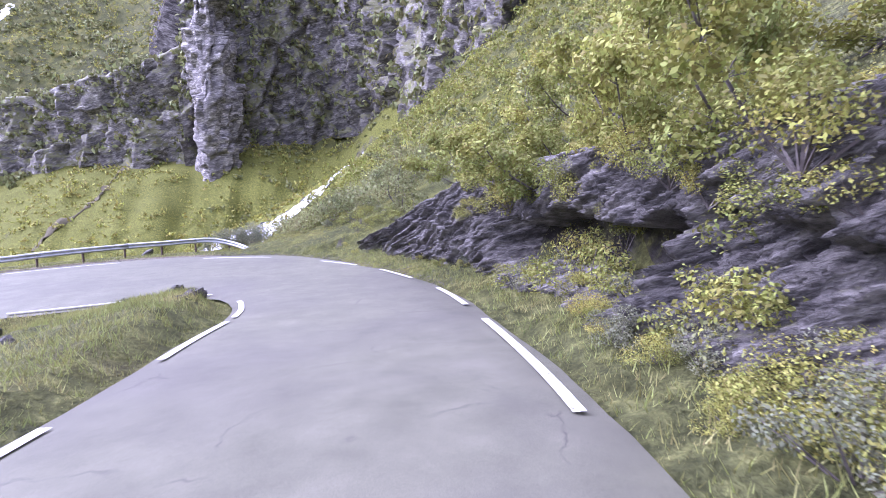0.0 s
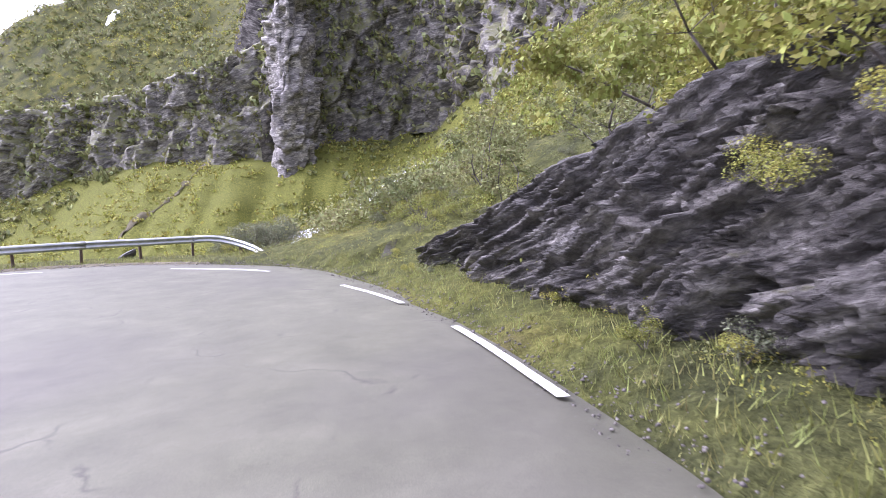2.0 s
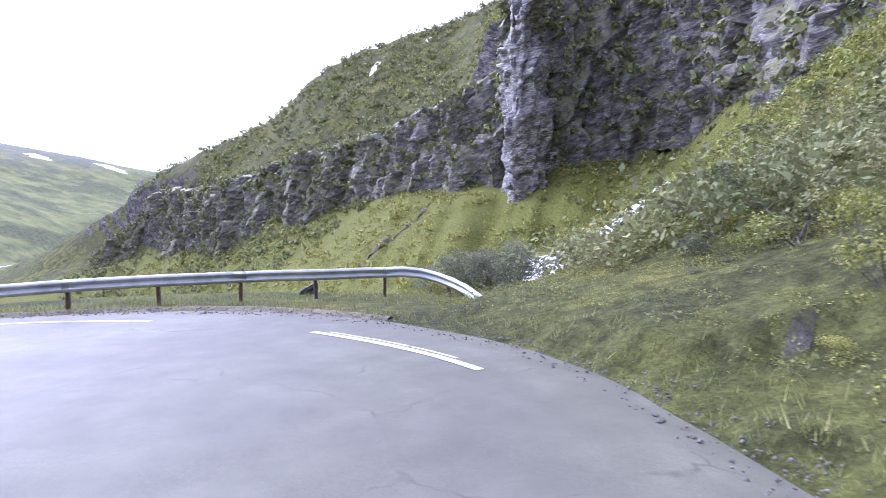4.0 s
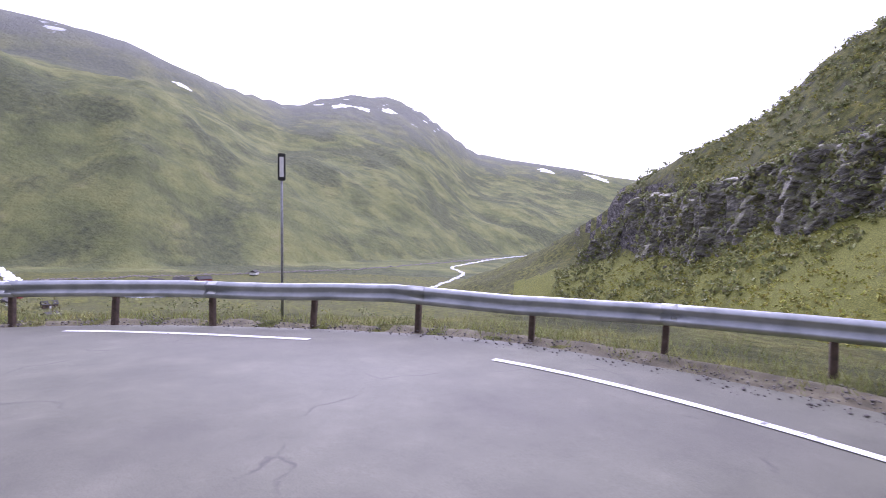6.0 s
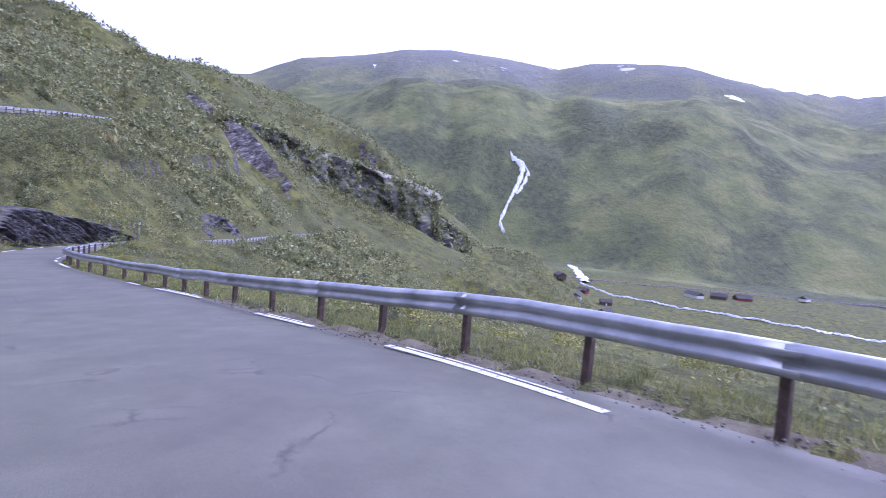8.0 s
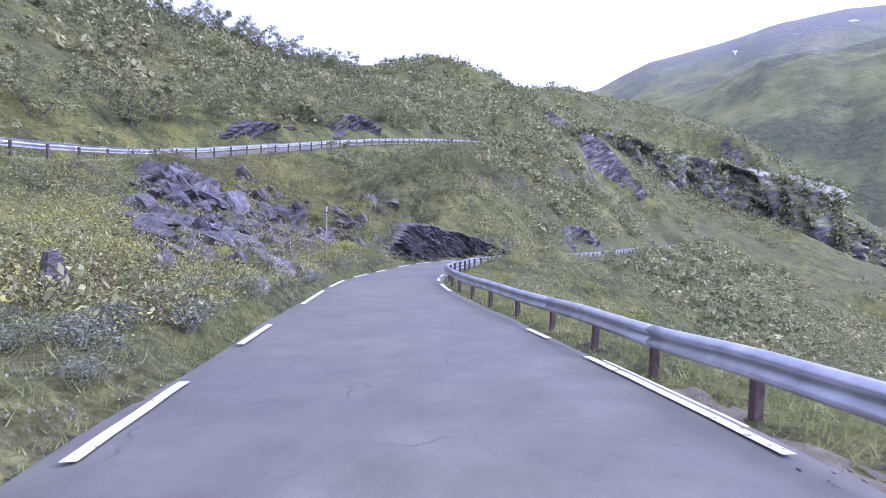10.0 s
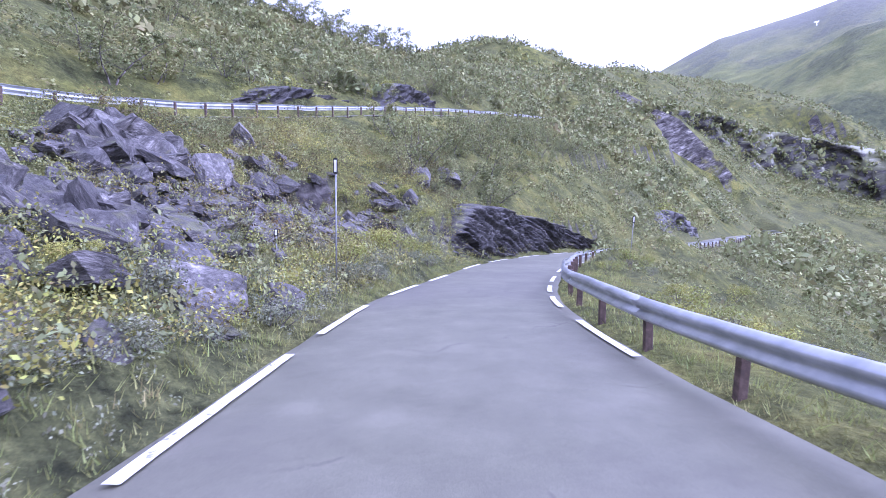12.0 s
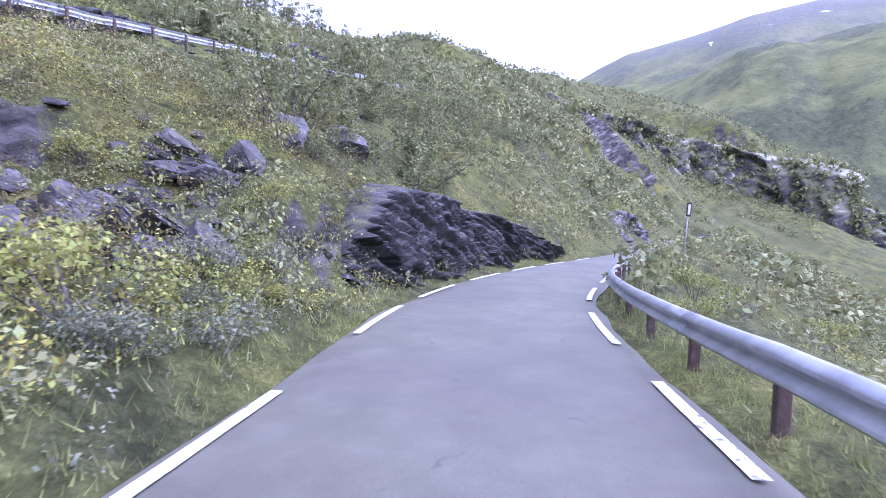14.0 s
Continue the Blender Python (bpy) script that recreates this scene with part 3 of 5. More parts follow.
def ground(x, y):
    x, y = np.asarray(x, float), np.asarray(y, float)
    z = land(x, y)
    r = np.hypot(x + 4, y)
    near = (np.hypot(x + 40, y + 45) < 190)
    if near.any():
        d, hz, side = road_near(x[near], y[near])
        e = np.maximum(d - SHOULDER, 0)
        t = z[near] - hz
        rise = 0.03 + 0.95 * e
        wall = (side > 0) & (x[near] > 3) & (y[near] < 9)
        rise = np.where(wall, 0.03 + 0.2 * e + 2.2 * np.maximum(e - 2.1, 0), rise)
        cut = (side < 0) & (x[near] < -27.5) & (x[near] > -54) & (y[near] < -36)
        rise = np.where(cut, 0.03 + 0.2 * e + 2.0 * np.clip(e - 1.1, 0, 1.0) + 0.7 * np.maximum(e - 2.1, 0), rise)
        low = np.where(side > 0, -0.04 - 0.10 * np.minimum(e, 3.0) - 0.5 * np.maximum(e - 3.0, 0), -0.05 - 0.5 * e)
        shelf = (side > 0) & (x[near] > -6) & (y[near] > 0)
        low = np.where(shelf, -0.04 - 0.04 * np.minimum(e, 5.5) - 0.5 * np.maximum(e - 5.5, 0), low)
        t = np.clip(t, low, rise)
        bed = np.where(d < SHOULDER, -0.17 + 0.14 * np.clip((d - 0.4) / 0.4, 0, 1), t)
        z[near] = np.where(d < 60, hz + bed, z[near])
    return z


def build_ground():
    """One sheet out to the horizon, fine by the road and coarse far away."""
    rad = np.concatenate([[0.01], np.arange(0.4, 62, 0.5), 62 * 1.019 ** np.arange(0, 113), 62 * 1.019 ** 112 * 1.04 ** np.arange(1, 60)])
    rad = rad[rad < 4600]
    az = np.arange(0, 2 * np.pi, 2 * np.pi / 640)
    R, A = np.meshgrid(rad, az, indexing="ij")
    X, Y = -4 - R * np.sin(A), R * np.cos(A)
    Z = ground(X, Y)
    nr, na = R.shape
    v = np.stack([X, Y, Z], -1).reshape(-1, 3)
    i, j = np.meshgrid(np.arange(nr - 1), np.arange(na), indexing="ij")
    a, b = i * na + j, i * na + (j + 1) % na
    f = np.stack([a, b, b + na, a + na], -1).reshape(-1, 4)
    v = np.vstack([v, [[-4, 0, float(ground(np.array([-4.0]), np.array([0.0]))[0])]]])
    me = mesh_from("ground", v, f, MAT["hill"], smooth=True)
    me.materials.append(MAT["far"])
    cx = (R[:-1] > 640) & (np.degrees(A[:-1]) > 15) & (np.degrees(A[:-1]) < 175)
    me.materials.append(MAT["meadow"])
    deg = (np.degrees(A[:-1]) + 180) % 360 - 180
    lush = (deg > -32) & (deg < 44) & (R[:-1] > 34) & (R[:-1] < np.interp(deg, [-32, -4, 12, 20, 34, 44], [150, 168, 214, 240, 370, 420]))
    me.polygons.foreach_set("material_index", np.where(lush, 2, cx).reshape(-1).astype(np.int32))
    me.update()
    return tagged(new("ground", me), "green mountainside with grass, scrub and dark cliffs round a valley", "ground", kind="structure")


build_ground()


def build_road():
    cols = np.linspace(-1, 1, 13)
    w = HALF + 0.28 + (0.07 + 0.06 * APRON) * fractal(np.arange(len(MID)) * 0.5, np.zeros(len(MID)), 2.5, 4, 8)
    rows = []
    for c in cols:
        p = MID + ACROSS * (w * c)[:, None]
        z = ROAD_Z + BANK * np.clip(0.5 + 0.5 * c, 0, 1) + 0.03 * (1 - c * c) + (0.0 if abs(c) < 0.99 else -0.07)
        rows.append(np.column_stack([p, z]))
    g = np.stack(rows, 1)
    n, k = g.shape[:2]
    i, j = np.meshgrid(np.arange(n - 1), np.arange(k - 1), indexing="ij")
    a = i * k + j
    f = np.stack([a, a + 1, a + k + 1, a + k], -1).reshape(-1, 4)
    me = mesh_from("road", g.reshape(-1, 3), f, MAT["asphalt"], smooth=True)
    return tagged(new("road", me), "narrow grey asphalt mountain road, worn and damp", "road", kind="structure")


road = build_road()


def edge_dash(curve, arc, s, length, half=0.07, shift=0.0):
    """One painted dash along an edge line, from arc length s of that line on."""
    q = np.linspace(s, s + length, 9)
    at = np.column_stack([np.interp(q, arc, curve[:, 0]), np.interp(q, arc, curve[:, 1])])
    c = (HALF - APRON if curve is OUTER else -HALF) / (HALF + 0.28)
    z = np.interp(q, arc, ROAD_Z + BANK * (0.5 + 0.5 * c) + 0.03 * (1 - c * c))
    d = np.gradient(at, axis=0)
    nrm = np.column_stack([-d[:, 1], d[:, 0]]) / np.linalg.norm(d, axis=1)[:, None]
    jig = 0.008 * fractal(q * 3, q * 0 + s, 1.0, 2, 5)
    a = np.column_stack([at + nrm * (half + shift + jig)[:, None], z + 0.010])
    b = np.column_stack([at - nrm * (half - shift - jig)[:, None], z + 0.010])
    v = np.empty((18, 3))
    v[0::2], v[1::2] = a, b
    f = np.array([(2 * k, 2 * k + 1, 2 * k + 3, 2 * k + 2) for k in range(8)])
    part("edge_line", mesh_from("edge_line", v, f, MAT["paint"]), road)


arc_in = np.concatenate([[0], np.cumsum(np.linalg.norm(np.diff(INNER, axis=0), axis=1))])
arc_out = np.concatenate([[0], np.cumsum(np.linalg.norm(np.diff(OUTER, axis=0), axis=1))])


def arc_at(curve, arc, x, y):
    return arc[np.argmin(np.hypot(curve[:, 0] - x, curve[:, 1] - y))]


OUTER_DASHES = [
    (4.0, -26.0, 4.2), (6.2, -21.6, 4.2), (8.75, -16.5, 5.0), (11.3, -10.2, 3.4), (12.8, -3.9, 3.4), (12.7, 1.9, 3.3), (10.3, 8.9, 4.2), (3.2, 13.0, 5.0), (-4.4, 10.9, 5.0), (-10.1, 5.0, 4.1),
    (-13.3, -0.6, 2.6), (-16.3, -6.4, 4.4), (-18.9, -12.0, 1.2), (-22.1, -21.3, 2.8), (-24.1, -25.1, 2.0), (-25.9, -27.6, 1.8), (-28.3, -30.2, 2.4), (-31.2, -33.4, 3.4), (-35.3, -37.3, 3.4), (-40.0, -40.5, 3.4),
]
INNER_DASHES = [
    (2.2, -17.3, 4.4), (5.05, -11.0, 3.4), (6.65, -6.9, 3.0), (6.5, -1.7, 1.6), (4.0, -0.6, 3.0), (-6.5, 0.1, 1.9), (-7.9, -2.2, 1.9), (-9.1, -4.8, 2.8), (-11.0, -9.5, 2.7), (-13.3, -14.5, 2.4),
    (-16.2, -20.3, 3.7), (-18.8, -24.6, 3.4), (-21.7, -29.0, 2.6), (-24.6, -32.3, 2.4), (-28.0, -36.4, 3.4), (-31.6, -39.9, 3.4), (-35.8, -43.1, 3.6), (-40.4, -45.9, 3.6), (-45.6, -48.5, 4.0), (-51.5, -51.4, 4.0),
]
for dashes, curve, arc in ((OUTER_DASHES, OUTER, arc_out), (INNER_DASHES, INNER, arc_in)):
    for x, y, length in dashes:
        s = arc_at(curve, arc, x, y)
        edge_dash(curve, arc, s, length)
        if curve is OUTER and (y > 8 and x > 9 or x < -9 and y > -7):
            edge_dash(curve, arc, s + 0.7, length - 1.0, 0.026, -0.15)

# ---- guardrails ----
RAIL_LOWER = [
    (10.6, 16.8), (9.7, 18.2), (8.4, 19.0), (6.6, 18.7), (4.6, 17.75), (2.5, 16.9), (0.4, 16.0), (-1.7, 15.0), (-3.6, 13.75), (-5.4, 12.4), (-6.9, 10.9), (-8.35, 9.3), (-9.75, 7.7),
    (-10.9, 5.9), (-11.9, 3.95), (-13.9, -0.1), (-16.5, -5.8), (-19.7, -12.3), (-21.8, -18.3), (-23.8, -23.0), (-26.3, -27.0), (-30.2, -31.4), (-34.5, -35.7), (-39.3, -39.3),
    (-45.7, -42.9), (-54.2, -47.1), (-66.0, -52.6), (-86.0, -62.2), (-121.8, -80.2), (-161.2, -98.0), (-182.5, -109.5), (-195.6, -125.0),
]
BEAM = [(-0.170, -0.004), (-0.158, -0.014), (-0.112, -0.090), (-0.078, -0.090), (-0.024, -0.006), (0.024, -0.006), (0.078, -0.090), (0.105, -0.090), (0.152, -0.014), (0.170, 0.004)]


def guardrail(knots, road_left, label, top=0.76, post_gap=2.2, dip=0.0, raised=0.0):
    """A W-beam rail on posts; each beam and each post is a part. road_left: the road lies to the left of the knots' run."""
    run = smoothed(knots, 0.25)
    arc = np.concatenate([[0], np.cumsum(np.linalg.norm(np.diff(run, axis=0), axis=1))])
    _, hz, _ = road_near(run[:, 0], run[:, 1])
    hz = np.convolve(np.pad(hz, 6, mode="edge"), np.ones(13) / 13, "valid")
    thing = new("guardrail")
    thing.location = (*run[0], hz[0])
    base = Matrix.Translation(-thing.location)
    d = np.gradient(run, axis=0)
    d /= np.linalg.norm(d, axis=1)[:, None]
    side = np.column_stack([-d[:, 1], d[:, 0]]) * (1 if road_left else -1)
    wob = 0.03 * fractal(arc, arc * 0, 2.6, 3, 41)
    step = post_gap * 2
    n = int(arc[-1] // step)

    def at(s):
        p = np.array([np.interp(s, arc, run[:, 0]), np.interp(s, arc, run[:, 1])])
        nn = np.array([np.interp(s, arc, side[:, 0]), np.interp(s, arc, side[:, 1])])
        lower = dip * max(0.0, 1 - s / 3.6) ** 1.2
        lower -= raised * float(np.interp(p[0], [-17.0, -12.5, -7.5, -3.0], [0, 0.15, 0.12, 0]))
        return p, nn / np.linalg.norm(nn), np.interp(s, arc, hz) - lower, np.interp(s, arc, wob)

    for k in range(n):
        q = np.linspace(k * step - 0.12, (k + 1) * step + 0.12, 8)
        v, lap = [], 0.004 * (k % 2)
        for s in q:
            p, nn, h, wv = at(max(s, 0.0))
            for zo, xo in BEAM:
                off = p + nn * (0.11 - xo - lap + wv)
                v.append((off[0], off[1], h + top - 0.16 + zo + wv * 1.1))
        m = len(BEAM)
        f = np.array([(a * m + b, (a + 1) * m + b, (a + 1) * m + b + 1, a * m + b + 1) for a in range(7) for b in range(m - 1)])
        ob = part("beam", mesh_from("beam", v, f, MAT["steel"]), thing, base)
        sol = ob.modifiers.new("thickness", "SOLIDIFY")
        sol.thickness = 0.006
    bm = bmesh.new()
    bmesh.ops.create_cube(bm, size=1.0)
    bmesh.ops.scale(bm, vec=(0.13, 0.10, 1.25), verts=bm.verts)
    bmesh.ops.bevel(bm, geom=bm.edges[:], offset=0.012, segments=1, affect="EDGES")
    post_me = from_bm("post", bm, MAT["post"])
    for k in range(int(arc[-1] // post_gap)):
        p, nn, h, wv = at(k * post_gap + 0.05)
        ang = math.atan2(nn[1], nn[0])
        tilt = 0.03 * math.sin(k * 2.7)
        part("post", post_me, thing, base @ Matrix.Translation((p[0] - nn[0] * 0.06, p[1] - nn[1] * 0.06, h + top - 0.70)) @ Euler((tilt, 0.02 * math.cos(k * 1.9), ang)).to_matrix().to_4x4())
    return tagged(thing, label, "guardrail")


guardrail(RAIL_LOWER, True, "dented galvanised steel guardrail on brown wooden posts along the bend", dip=0.75, raised=1.0)
RAIL_UPPER = [(-5.3, -30.0), (-7.2, -33.3), (-11.1, -39.5), (-15.7, -45.5), (-21.0, -51.1), (-25.4, -55.2), (-37.2, -65.6), (-50.5, -76.4), (-62.5, -86.0), (-80.4, -99.5), (-100.4, -114.7)]
guardrail(RAIL_UPPER, True, "galvanised guardrail along the upper leg of the road")


# ---- rock faces ----
def on_land(az, el, eye=(-2.0, 6.5, 2.2), lift=0.0):
    """The place on the far land that lies in a direction from the bend."""
    a, t = math.radians(az), math.tan(math.radians(el))
    r = np.concatenate([np.arange(60, 600, 3.0), np.arange(600, 4200, 9.0)])
    x, y = eye[0] - r * math.sin(a), eye[1] + r * math.cos(a)
    z = ground(x, y)
    k = np.argmax(z >= eye[2] + r * t)
    return Vector((x[k], y[k], z[k] + lift))


def stepped(v, k):
    """Levels with short ramps between them, k to the unit."""
    v = v * k
    f = np.floor(v)
    return (f + np.clip((v - f - 0.7) / 0.3, 0, 1)) / k


def cells(u, v, seed):
    """Angular blocks: each cell of a jittered net is a tilted flat facet at its own level."""
    iu, iv = np.floor(u), np.floor(v)
    best, val = np.full(u.shape, 1e9), np.zeros(u.shape)

    def rnd(a, b, k):
        s = np.sin(a * 127.1 + b * 311.7 + (seed * 7 + k) * 74.7) * 43758.5453
        return s - np.floor(s)
    for du in (-1, 0, 1):
        for dv in (-1, 0, 1):
            a, b = iu + du, iv + dv
            px, py = a + 0.1 + 0.8 * rnd(a, b, 0), b + 0.1 + 0.8 * rnd(a, b, 1)
            d = (u - px) ** 2 + (v - py) ** 2
            h = rnd(a, b, 2) - 0.5 + (u - px) * (rnd(a, b, 3) - 0.5) * 1.3 + (v - py) * (rnd(a, b, 4) - 0.3) * 1.3
            hit = d < best
            best, val = np.where(hit, d, best), np.where(hit, h, val)
    return val


def beds(u, v, seed):
    """Split slabs: courses of uneven length, each leaning out to a sharp upper edge."""
    iv = np.floor(v)

    def rnd(a, b, k):
        s = np.sin(a * 127.1 + b * 311.7 + (seed * 7 + k) * 74.7) * 43758.5453
        return s - np.floor(s)
    w = u * (0.7 + 0.6 * rnd(iv, iv, 0)) + 9 * rnd(iv, iv, 1)
    iu = np.floor(w)
    return rnd(iu, iv, 2) - 0.5 + 0.75 * (v - iv - 0.5) + (w - iu - 0.5) * (rnd(iu, iv, 3) - 0.5) * 0.8


def rock_sheet(name, knots, label, res=0.25, dip=0.45, block=1.0, lean=0.25, seed=0, back=3.0, out_left=True, columns=0.0, over=()):
    """A cliff face along knots (x, y, foot height, face height): stepped beds that dip along it, broken into blocks, folded back into the hill at its top.
    over: rows of (place along it, half length, depth) of overhangs."""
    run = smoothed(knots, res)
    arc = np.concatenate([[0], np.cumsum(np.linalg.norm(np.diff(run[:, :2], axis=0), axis=1))])
    d = np.gradient(run[:, :2], axis=0)
    d /= np.linalg.norm(d, axis=1)[:, None] + 1e-9
    nrm = np.column_stack([-d[:, 1], d[:, 0]]) * (1 if out_left else -1)
    rows = max(8, int(run[:, 3].max() / res))
    V = np.linspace(0, 1, rows)
    U, W = np.meshgrid(arc, V, indexing="ij")
    H = run[:, 3][:, None] * W
    ca, sa = math.cos(dip), math.sin(dip)
    P, S = U * ca + H * sa, -U * sa + H * ca
    S = S + 0.22 * block * fractal(P, S, 3.5 * block, 3, seed + 3)
    if columns:
        q = U + 0.2 * H + 0.4 * block * fractal(U, H, 3.0 * block, 3, seed + 4)
        off = block * (1.5 * cells(q / (3.6 * block), H / (5.5 * block), seed) + 1.0 * cells(q / (1.5 * block), H / (3.6 * block), seed + 5) + 0.2 * cells(P / (0.9 * block), S / (0.8 * block), seed + 1) + 0.06 * cells(P / (0.5 * block), S / (0.3 * block), seed + 2))
        off = off + columns * fractal(q, H * 0.3, 5.0 * block, 2, seed + 17)
    else:
        off = block * (0.7 * cells(P / (4.0 * block), S / (1.6 * block), seed) + 0.75 * beds(P / (4.5 * block), S / (0.85 * block), seed + 1) + 0.42 * beds(P / (2.2 * block), S / (0.36 * block), seed + 2) + 0.2 * beds(P / (1.1 * block), S / (0.2 * block), seed + 3))
        off = off + 0.9 * block * fractal(U, H, 7.0 * block, 2, seed + 11)
    for at, half, deep in over:
        off = off - deep * np.clip(2 - 2 * ((U - at) / half) ** 2, 0, 1) * np.clip((0.60 + 0.05 * np.sin(U * 1.3) - W) / 0.05, 0, 1) * np.clip((W - 0.20) / 0.14, 0, 1)
    off = off - lean * H
    fold = np.clip((W - 0.92) / 0.08, 0, 1) ** 2 * back
    X = run[:, 0][:, None] + nrm[:, 0][:, None] * (off - fold)
    Y = run[:, 1][:, None] + nrm[:, 1][:, None] * (off - fold)
    Z = run[:, 2][:, None] + H + 0.1 * block * fractal(U, H, 1.1 * block, 3, seed + 9)
    n, k = U.shape
    i, j = np.meshgrid(np.arange(n - 1), np.arange(k - 1), indexing="ij")
    a = i * k + j
    f = np.stack([a, a + k, a + k + 1, a + 1], -1).reshape(-1, 4)
    if out_left:
        f = f[:, ::-1]
    me = mesh_from(name, np.stack([X, Y, Z], -1).reshape(-1, 3), f, MAT["rock"])
    ob = tagged(new(name, me), label, "rock face")
    return ob, np.stack([X, Y, Z], -1)


def polar(az, r):
    a = math.radians(az)
    return -4 - r * math.sin(a), r * math.cos(a)


WALL = [(15.0, 9.4, 0.4, 0.5), (14.8, 6.8, 0.4, 1.2), (15.0, 3.0, 0.4, 2.5), (14.9, -0.5, 0.45, 3.5), (14.3, -4.0, 0.5, 4.1), (13.4, -7.5, 0.6, 4.2), (12.3, -11.0, 0.8, 4.0), (10.9, -15.0, 1.1, 3.7),
        (9.0, -19.5, 1.5, 3.4), (6.3, -25.0, 2.0, 3.0), (4.6, -30.0, 2.5, 2.2)]
wall, WALL_AT = rock_sheet("rock_wall", WALL, "dark layered schist outcrop rising beside the road verge", 0.055, 0.5, 0.5, 0.30, 3, 1.6, False, over=((20.6, 4.2, 1.7), (27.0, 2.2, 0.6)))
wall.data.materials[0] = MAT["wall"]
DARK = [(-30.2, -40.5, -3.55, 0.6), (-31.8, -41.7, -3.6, 2.2), (-33.8, -43.2, -3.75, 3.3), (-36.4, -45.0, -3.9, 3.4), (-41.0, -47.8, -4.2, 3.0), (-46.2, -50.4, -4.5, 2.2), (-52, -53.3, -4.9, 0.6)]
_, DARK_AT = rock_sheet("rock_wall", DARK, "dark wet rock cutting at the inner road edge", 0.09, -0.55, 0.6, 0.25, 8, 1.4, False)
_, FAR_AT = rock_sheet("rock_wall", [(-74, -64.5, -6.4, 1.0), (-80, -67.6, -6.4, 4.2), (-86, -70.2, -6.6, 4.8), (-93, -73.6, -6.8, 2.0)], "small dark rock cutting farther down the road", 0.3, 0.4, 0.9, 0.2, 12, 1.5, False)
_, HIGH_AT = rock_sheet("rock_wall", [(-16.6, -56.6, 4.6, 0.6), (-21.2, -61.2, 5.5, 2.9), (-26.6, -66.2, 6.7, 3.9), (-32.6, -71.4, 8.0, 3.0), (-37.6, -75.6, 9.1, 1.8), (-42.6, -80.0, 10.0, 5.2), (-47.6, -84.2, 10.9, 4.6), (-53, -89, 11.6, 1.2)], "dark rock cutting above the upper road", 0.2, 0.35, 0.9, 0.12, 15, 2.0, False)

for ob in bpy.data.objects:
    if ob.name.startswith("rock_wall") and ob is not wall:
        ob.data.materials[0] = MAT["dark"]
CRAG_LINE = ((135.0, 240, 8.0), (131.5, 262, 8.2), (128.0, 285, 7.6), (124.4, 300, 6.6), (121.5, 322, 5.9), (119.2, 335, 5.0), (116.7, 335, 3.9), (113.5, 322, 2.8), (110.5, 315, 1.2), (108.0, 325, -0.7), (105.5, 340, -2.4))
CLIFF_EAST = [(*polar(a, r), z - 9, h + 9) for a, r, z, h in ((-48, 92, 36, 40), (-36, 122, 30, 55), (-26, 160, 34, 62), (-18, 166, 30, 60), (-12, 163, 24, 58), (-8, 163, 18, 60), (-6, 164, 18, 55))]
CLIFF_WEST = [(*polar(a, r), z - 9, h + 9) for a, r, z, h in ((-6, 164, 17, 55), (-4.6, 166, 19, 44), (-2, 171, 22, 34), (4, 182, 21, 27), (12, 208, 16, 27), (20, 235, 8, 31), (28, 295, -5, 36), (33, 362, -10, 44), (35, 380, -12, 26), (38, 400, -16, 8))]
PILLAR = [(*polar(a, r), z, h) for a, r, z, h in ((-13.1, 172, 18, 52), (-12.0, 160, 14, 58), (-10.6, 150, 8, 64), (-9.0, 147, 5, 67), (-8.0, 150, 9, 60), (-7.2, 157, 15, 50), (-6.6, 171, 20, 40))]
_, CLIFF_E = rock_sheet("cliff", CLIFF_EAST, "tall dark cliff over the stream", 0.9, 0.25, 3.4, 0.10, 21, 10.0, True, 2.4)
_, CLIFF_W = rock_sheet("cliff", CLIFF_WEST, "band of dark broken cliffs above a green slope", 0.9, 0.2, 3.2, 0.22, 27, 10.0, True, 2.4)
pillar, _ = rock_sheet("rock_pillar", PILLAR, "pale grey rock pillar standing out from the cliff", 0.6, 0.15, 2.6, 0.10, 35, 8.0, True, 1.8)
for ob in bpy.data.objects:
    if ob.name.startswith("cliff"):
        ob.data.materials[0] = MAT["cliff"]
pillar.data.materials[0] = MAT["pillar"]
CRAG = []
for az, r, high in CRAG_LINE:
    x, y = -2.0 - r * math.sin(math.radians(az)), 6.5 + r * math.cos(math.radians(az))
    foot = float(ground(np.array([x]), np.array([y]))[0]) - 7
    CRAG.append((x, y, foot, max(10.0, 2.2 + r * math.tan(math.radians(high)) - foot)))
crag, CRAG_AT = rock_sheet("cliff", CRAG, "dark crag across the scrub-covered hillside", 1.3, -0.3, 4.5, 0.30, 33, 12.0, False, 2.5)
crag.data.materials[0] = MAT["crag"]


